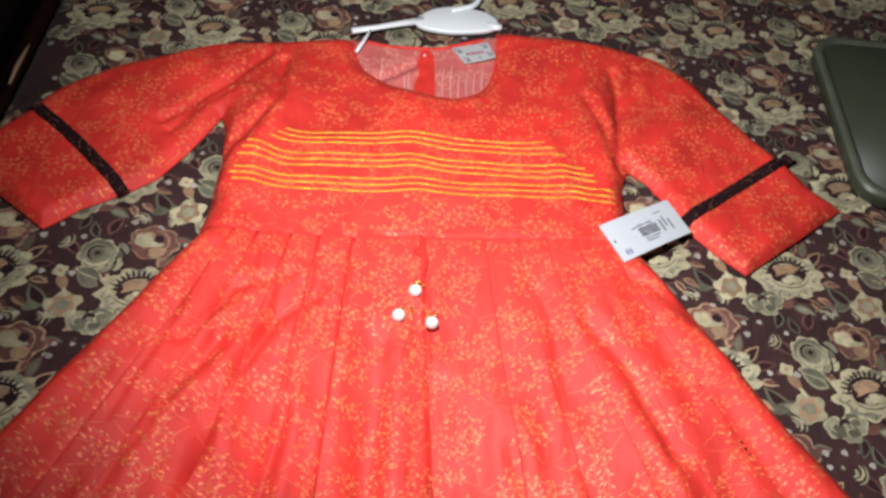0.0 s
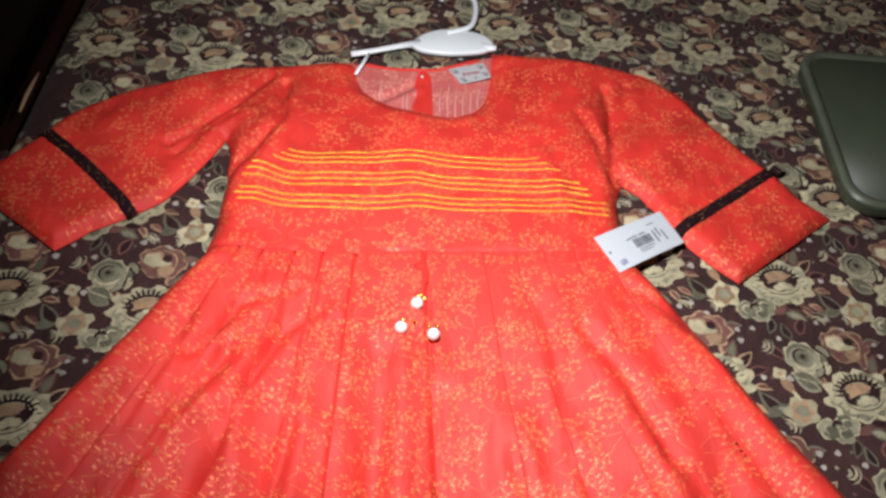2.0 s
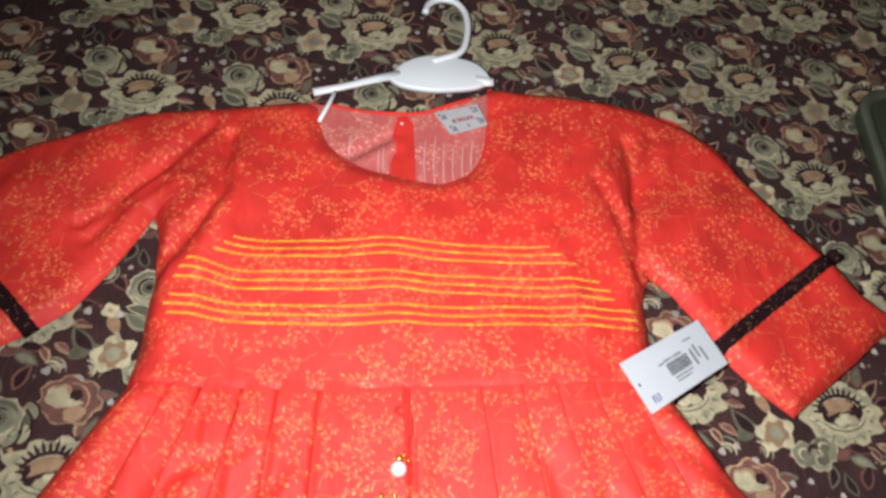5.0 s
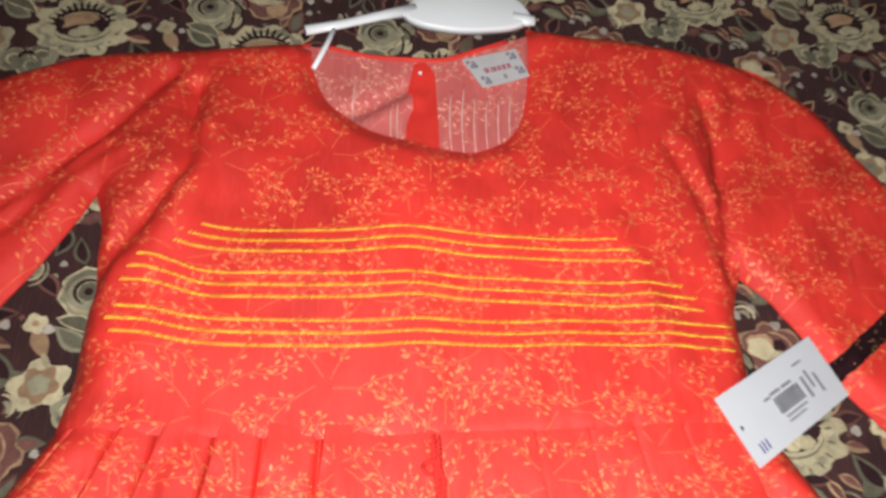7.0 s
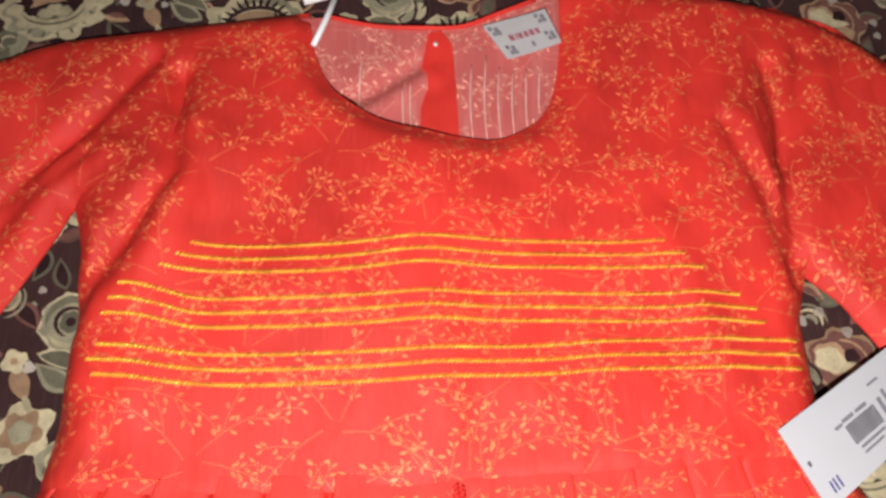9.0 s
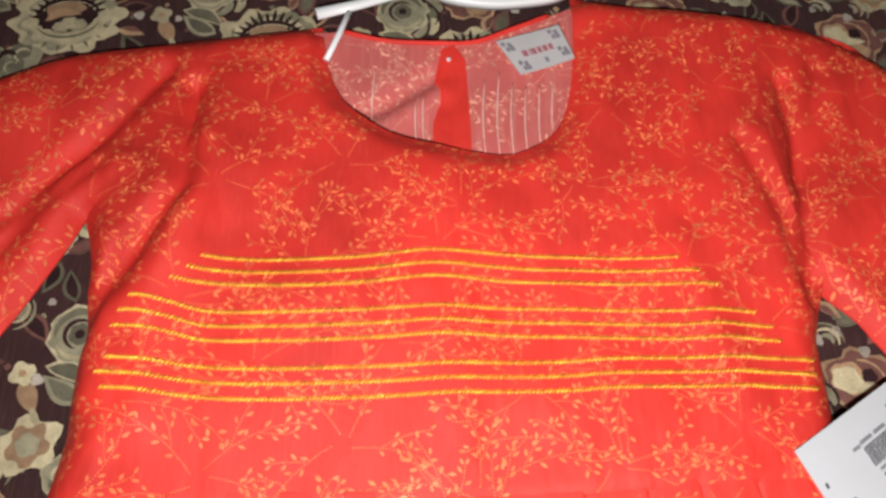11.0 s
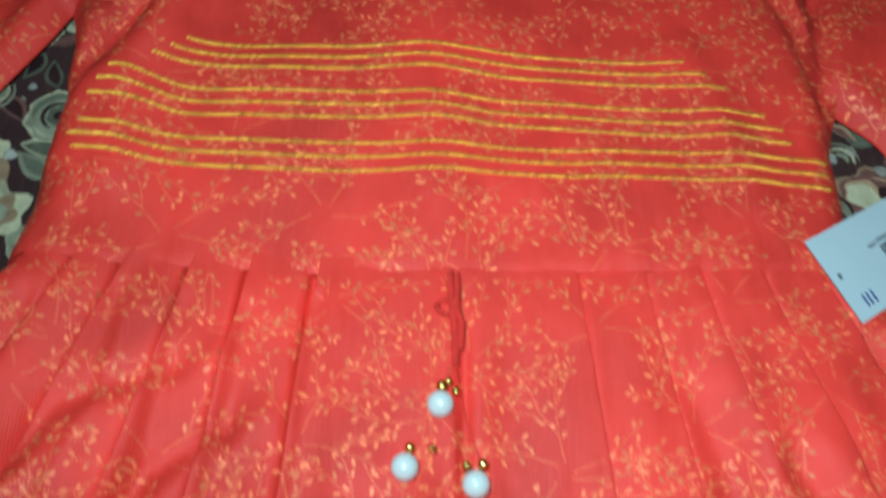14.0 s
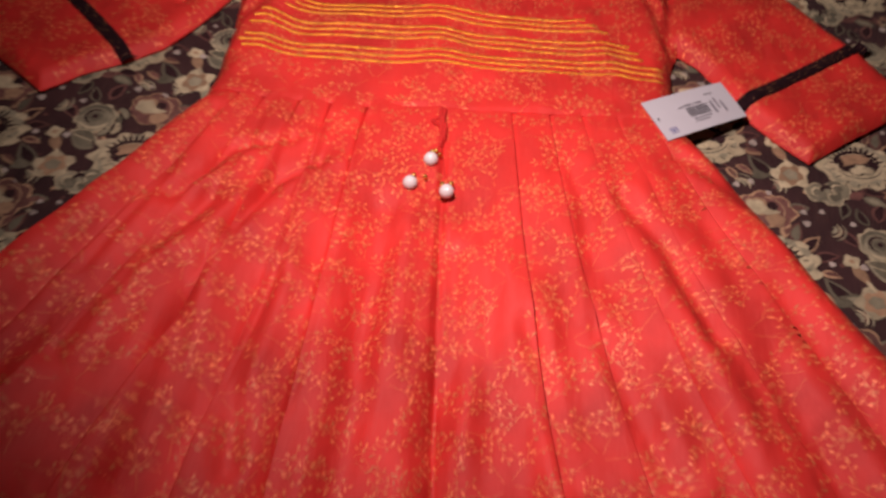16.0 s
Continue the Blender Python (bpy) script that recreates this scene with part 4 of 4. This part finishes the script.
for g, spans in ((G1, ((0.137, 0.392), (0.131, 0.402), (0.124, 0.412))), (G2, ((0.105, 0.432), (0.101, 0.440), (0.098, 0.444))), (G3, ((0.098, 0.460), (0.094, 0.461), (0.098, 0.461)))):
    line = spline(g, 0.0005)
    for k, (x0, x1) in enumerate(spans):
        q = line[(line[:, 0] > x0) & (line[:, 0] < x1)] - (0, 0.0077 * k)
        s = np.r_[0, np.cumsum(np.linalg.norm(np.diff(q, axis=0), axis=1))]
        marks = np.arange(0, s[-1], 0.0021)
        c = np.c_[np.interp(marks, s, q[:, 0]), np.interp(marks, s, q[:, 1])]
        hz = dress_h(c)
        v, f = [], []
        for i, (p, h) in enumerate(zip(c, hz)):
            nxt = c[min(i + 1, len(c) - 1)] - c[max(i - 1, 0)]
            a = math.atan2(nxt[1], nxt[0]) + 0.80 + 0.12 * math.sin(i * 2.4)
            ca, sa = math.cos(a), math.sin(a)
            m = len(v)
            for r, up in ((1.0, 0.0002), (0.70, 0.0009)):
                for e in range(8):
                    w = 2 * math.pi * e / 8
                    x, y = r * 0.00195 * math.cos(w), r * 0.00068 * math.sin(w)
                    v.append((p[0] + ca * x - sa * y, p[1] + sa * x + ca * y, h + up))
            v.append((p[0], p[1], h + 0.0012))
            for e in range(8):
                f.append((m + e, m + (e + 1) % 8, m + 8 + (e + 1) % 8, m + 8 + e))
                f.append((m + 8 + e, m + 8 + (e + 1) % 8, m + 16))
        tagged(mesh_ob("gold_braid", v, f, GOLD, dress, "row of glinting gold braid stitches"), kind="stuff")

# sewn-in label: its lettering as plain bars
def quad_pt(corners, s, t):
    a, b, c, d = [np.array(p) for p in corners]
    return (a * (1 - s) + b * s) * (1 - t) + (d * (1 - s) + c * s) * t


LABEL = [(0.296, 1.031), (0.336, 1.047), (0.345, 1.021), (0.311, 1.007)]


def flat_patch(name, corners, s0, s1, t0, t1, zf, mat, parent, thick=0.0003, label=""):
    n = 6
    P = np.array([quad_pt(corners, s0 + (s1 - s0) * i / n, t0 + (t1 - t0) * j / n) for j in range(n + 1) for i in range(n + 1)])
    f = [[j * (n + 1) + i, (j + 1) * (n + 1) + i, (j + 1) * (n + 1) + i + 1, j * (n + 1) + i + 1] for j in range(n) for i in range(n)]
    return solid_sheet(name, P, f, zf(P), thick, mat, parent, label)


def label_z(P):
    return 0.0115 + 0.05 * np.clip(P[:, 0] - 0.30, 0, 1) + 0.001 * np.sin(90 * P[:, 0])


lab = flat_patch("neck_label", LABEL, 0, 1, 0, 1, label_z, SATIN, dress, 0.0007, "white woven satin neck label")
x = 0.24
for w in (0.10, 0.03, 0.09, 0.08, 0.09, 0.08):
    flat_patch("letter_bar", LABEL, x, x + w * 0.8, 0.43, 0.59, lambda P: label_z(P) + 0.0005, LABEL_RED, lab)
    x += w + 0.012
for s, t in ((0.10, 0.22), (0.86, 0.20), (0.16, 0.80), (0.88, 0.72)):
    for ds, dt in ((-0.045, -0.08), (0.04, -0.03), (-0.02, 0.08), (0.05, 0.09)):
        flat_patch("corner_motif", LABEL, s + ds - 0.03, s + ds + 0.03, t + dt - 0.055, t + dt + 0.055, lambda P: label_z(P) + 0.0005, LABEL_GREY, lab)
flat_patch("size_mark", LABEL, 0.53, 0.58, 0.74, 0.88, lambda P: label_z(P) + 0.0005, LABEL_GREY, lab)

# pearl tassel hanging from the waist
def twisted(line, r, pitch, phase):
    """One of two strands of a laid cord along a line."""
    q = spline(line, 0.0007)
    d = np.gradient(q, axis=0)
    side = np.c_[-d[:, 1], d[:, 0], 0 * d[:, 0]]
    side /= np.linalg.norm(side, axis=1)[:, None]
    w = np.arange(len(q)) * 0.0007 / pitch * 2 * np.pi + phase
    return [tuple(p) for p in q + r * (np.cos(w)[:, None] * side + np.c_[0 * w, 0 * w, np.sin(w)])]


CORD_LINE = [(0.2755, 0.7500, 0.0215), (0.2760, 0.7410, 0.0245), (0.2775, 0.7300, 0.0245), (0.2792, 0.7180, 0.0235), (0.2795, 0.7060, 0.0225)]
CORD_LINE_2 = [(0.2785, 0.7490, 0.0215), (0.2790, 0.7400, 0.0245), (0.2790, 0.7300, 0.0265), (0.2815, 0.7240, 0.0250), (0.2812, 0.7130, 0.0235)]
tassel = part("tassel", tube(twisted(CORD_LINE, 0.0010, 0.006, 0), 0.00115, 8), CORD, dress, "red twisted cord tassel with three pearl beads")
part("cord_strand", tube(twisted(CORD_LINE, 0.0010, 0.006, math.pi), 0.00115, 8), CORD, tassel)
for ph in (0.6, 0.6 + math.pi):
    part("cord_strand", tube(twisted(CORD_LINE_2, 0.0009, 0.006, ph), 0.0010, 8), CORD, tassel)
part("knot", tube([(0.2745 + 0.0042 * math.cos(a), 0.7310 + 0.0036 * math.sin(a), 0.0250 + 0.0012 * math.sin(2 * a)) for a in np.linspace(0.4, 6.6, 22)], 0.0013, 8), CORD, tassel, "small looped knot")
PEARLS = [(0.2738, 0.6870), (0.2612, 0.6605), (0.2892, 0.6555)]
BEADS = [((0.0004, 0.0078, 0.0023), (0.0062, 0.0062, 0.0017), (0.0030, 0.0100, 0.0016)), ((0.0016, 0.0078, 0.0020), (0.0105, 0.0080, 0.0016)), ((-0.0040, 0.0072, 0.0018), (0.0026, 0.0082, 0.0021))]
for (px, py), beads, knot in zip(PEARLS, BEADS, ((0.279, 0.706), (0.277, 0.704), (0.280, 0.704))):
    ground = 0.0205
    bm = bmesh.new()
    bmesh.ops.create_uvsphere(bm, u_segments=24, v_segments=16, radius=0.0056)
    bmesh.ops.translate(bm, verts=bm.verts, vec=(px, py, ground + 0.0062))
    pearl = part("pearl", bm, PEARL, tassel, "round white pearl bead")
    for ox, oy, r in beads:
        bm = bmesh.new()
        bmesh.ops.create_uvsphere(bm, u_segments=12, v_segments=8, radius=1.2 * r)
        bmesh.ops.translate(bm, verts=bm.verts, vec=(px + ox, py + oy, ground + 0.0055))
        part("gold_bead", bm, BRASS, pearl)
    part("cord", tube([(px + 0.002, py + 0.009, ground + 0.0035), ((px + knot[0]) / 2, (py + knot[1]) / 2 + 0.002, ground + 0.0025), (*knot, ground + 0.003)], 0.0003, 6), RED, tassel)

# ---- price tag ----
TAG = [(0.4385, 0.7770), (0.5110, 0.8250), (0.5310, 0.7890), (0.4595, 0.7380)]


def tag_z(P):
    return 0.0255 - 0.13 * (P[:, 0] - 0.4385) + 0.0010 * np.sin(38 * (P[:, 0] - 0.44))


price_tag = thing("price_tag", "white card price tag with barcode lying on the dress", "tag")
flat_patch("card", TAG, 0, 1, 0, 1, tag_z, CARD, price_tag, 0.0006)
up1 = lambda P: tag_z(P) + 0.0003
trng = random.Random(3)
s = 0.40
while s < 0.66:
    w = trng.choice([0.005, 0.008, 0.011])
    flat_patch("barcode_bar", TAG, s, s + w, 0.42, 0.66, up1, INK, price_tag)
    s += w + trng.choice([0.005, 0.007])
for s0, s1, t0, t1 in ((0.40, 0.50, 0.34, 0.385), (0.52, 0.62, 0.34, 0.385), (0.33, 0.39, 0.36, 0.40), (0.42, 0.64, 0.70, 0.735), (0.42, 0.60, 0.77, 0.80), (0.70, 0.73, 0.40, 0.72),
                       (0.76, 0.785, 0.35, 0.62), (0.70, 0.80, 0.20, 0.23), (0.82, 0.845, 0.45, 0.75)):
    flat_patch("text_bar", TAG, s0, s1, t0, t1, up1, GREY_INK, price_tag)
for s0 in (0.095, 0.125, 0.158):
    flat_patch("pen_stroke", TAG, s0, s0 + 0.012, 0.76, 0.90, up1, BLUE_INK, price_tag)
flat_patch("string_hole", TAG, 0.045, 0.065, 0.46, 0.52, up1, INK, price_tag)

# ---- hanger ----
hanger = thing("clothes_hanger", "white plastic clothes hanger in the dress neck", "hanger")
PADDLE = [(0.252, 1.073), (0.256, 1.081), (0.268, 1.095), (0.288, 1.105), (0.312, 1.106), (0.335, 1.100), (0.347, 1.087), (0.348, 1.077), (0.338, 1.069), (0.322, 1.064), (0.295, 1.060), (0.269, 1.062), (0.257, 1.067)]
pr = spline(PADDLE + PADDLE[:1], 0.004)[:-1]
bm = bmesh.new()
lowv = [bm.verts.new((p[0], p[1], 0.0075)) for p in pr]
fc = bm.faces.new(lowv)
ext = bmesh.ops.extrude_face_region(bm, geom=[fc])
bmesh.ops.translate(bm, verts=[g for g in ext["geom"] if isinstance(g, bmesh.types.BMVert)], vec=(0, 0, 0.006))
top = max(bm.faces, key=lambda f: (len(f.verts) > 8) * f.calc_center_median().z)
bmesh.ops.bevel(bm, geom=list(top.edges), offset=0.0018, segments=3, affect="EDGES", profile=0.5)
part("paddle", bm, WHITE_PLASTIC, hanger, "broad flat middle of the hanger")
part("arm", tube([(0.262, 1.079, 0.0105), (0.235, 1.066, 0.0125), (0.210, 1.053, 0.0145), (0.184, 1.043, 0.0150)], [0.0055, 0.0040, 0.0036, 0.0042], 10, 0.7), WHITE_PLASTIC, hanger)
part("arm", tube([(0.335, 1.080, 0.0105), (0.346, 1.077, 0.0115), (0.352, 1.077, 0.0120)], [0.0056, 0.0050, 0.0044], 10, 0.7), WHITE_PLASTIC, hanger)
part("strap_bar", tube([(0.204, 1.046, 0.0150), (0.199, 1.030, 0.0140), (0.192, 1.010, 0.0130)], 0.0019, 8), WHITE_PLASTIC, hanger)
part("hook", tube([(p[0], p[1], 0.0125) for p in spline([(0.294, 1.098), (0.304, 1.103), (0.318, 1.111), (0.325, 1.124), (0.328, 1.150), (0.325, 1.172), (0.315, 1.186), (0.300, 1.188), (0.289, 1.180), (0.285, 1.166)], 0.004)], 0.0034, 10), WHITE_PLASTIC, hanger)

# ---- tray ----
def rounded(x0, y0, x1, y1, r, seg=8):
    out = []
    for cx, cy, a0 in ((x1 - r, y1 - r, 0), (x0 + r, y1 - r, 90), (x0 + r, y0 + r, 180), (x1 - r, y0 + r, 270)):
        out += [(cx + r * math.cos(math.radians(a0 + 90 * k / seg)), cy + r * math.sin(math.radians(a0 + 90 * k / seg))) for k in range(seg + 1)]
    return out


def lathe_rect(levels, mat, parent, name, label=""):
    """Rounded-rectangle profile rings (inset, height) joined into one shell, closed in the middle."""
    v, f = [], []
    for inset, h in levels:
        v += [(x, y, h) for x, y in rounded(inset, inset, 0.34 - inset, 0.255 - inset, max(0.034 - inset * 0.6, 0.008))]
    n = len(v) // len(levels)
    for k in range(len(levels) - 1):
        f += [(k * n + i, k * n + (i + 1) % n, (k + 1) * n + (i + 1) % n, (k + 1) * n + i) for i in range(n)]
    f.append(tuple((len(levels) - 1) * n + i for i in range(n)))
    return mesh_ob(name, v, f, mat, parent, label)


tray = thing("tray", "dark olive plastic tray with a raised rim on the bedspread", "tray")
lathe_rect([(0.008, 0.0), (0.002, 0.006), (0.0, 0.018), (0.0, 0.022)], TRAY, tray, "body")
lathe_rect([(0.0, 0.022), (0.001, 0.0245), (0.004, 0.0255), (0.008, 0.0250), (0.010, 0.0230), (0.016, 0.0120), (0.024, 0.0075), (0.05, 0.0070)], TRAY_LIP, tray, "rim", "paler rim")
lathe_rect([(0.026, 0.0080), (0.030, 0.0092), (0.04, 0.0094)], TRAY, tray, "floor_panel")
gv, gf = [], []
for r in range(9):
    for k in range(26):
        cx, cy = 0.07 + 0.009 * k, 0.215 - 0.010 * r
        m = len(gv)
        gv += [(cx - 0.0022, cy - 0.0012, 0.0094), (cx + 0.0022, cy - 0.0012, 0.0094), (cx + 0.0022, cy + 0.0012, 0.0094), (cx - 0.0022, cy + 0.0012, 0.0094), (cx, cy, 0.0106)]
        gf += [(m, m + 1, m + 4), (m + 1, m + 2, m + 4), (m + 2, m + 3, m + 4), (m + 3, m, m + 4)]
tagged(mesh_ob("grip_studs", gv, gf, TRAY, tray, "rows of small raised studs", False), kind="stuff")
tray.matrix_world = pose(0.708, 0.844, 0.0005, 0, 0, -1.0)
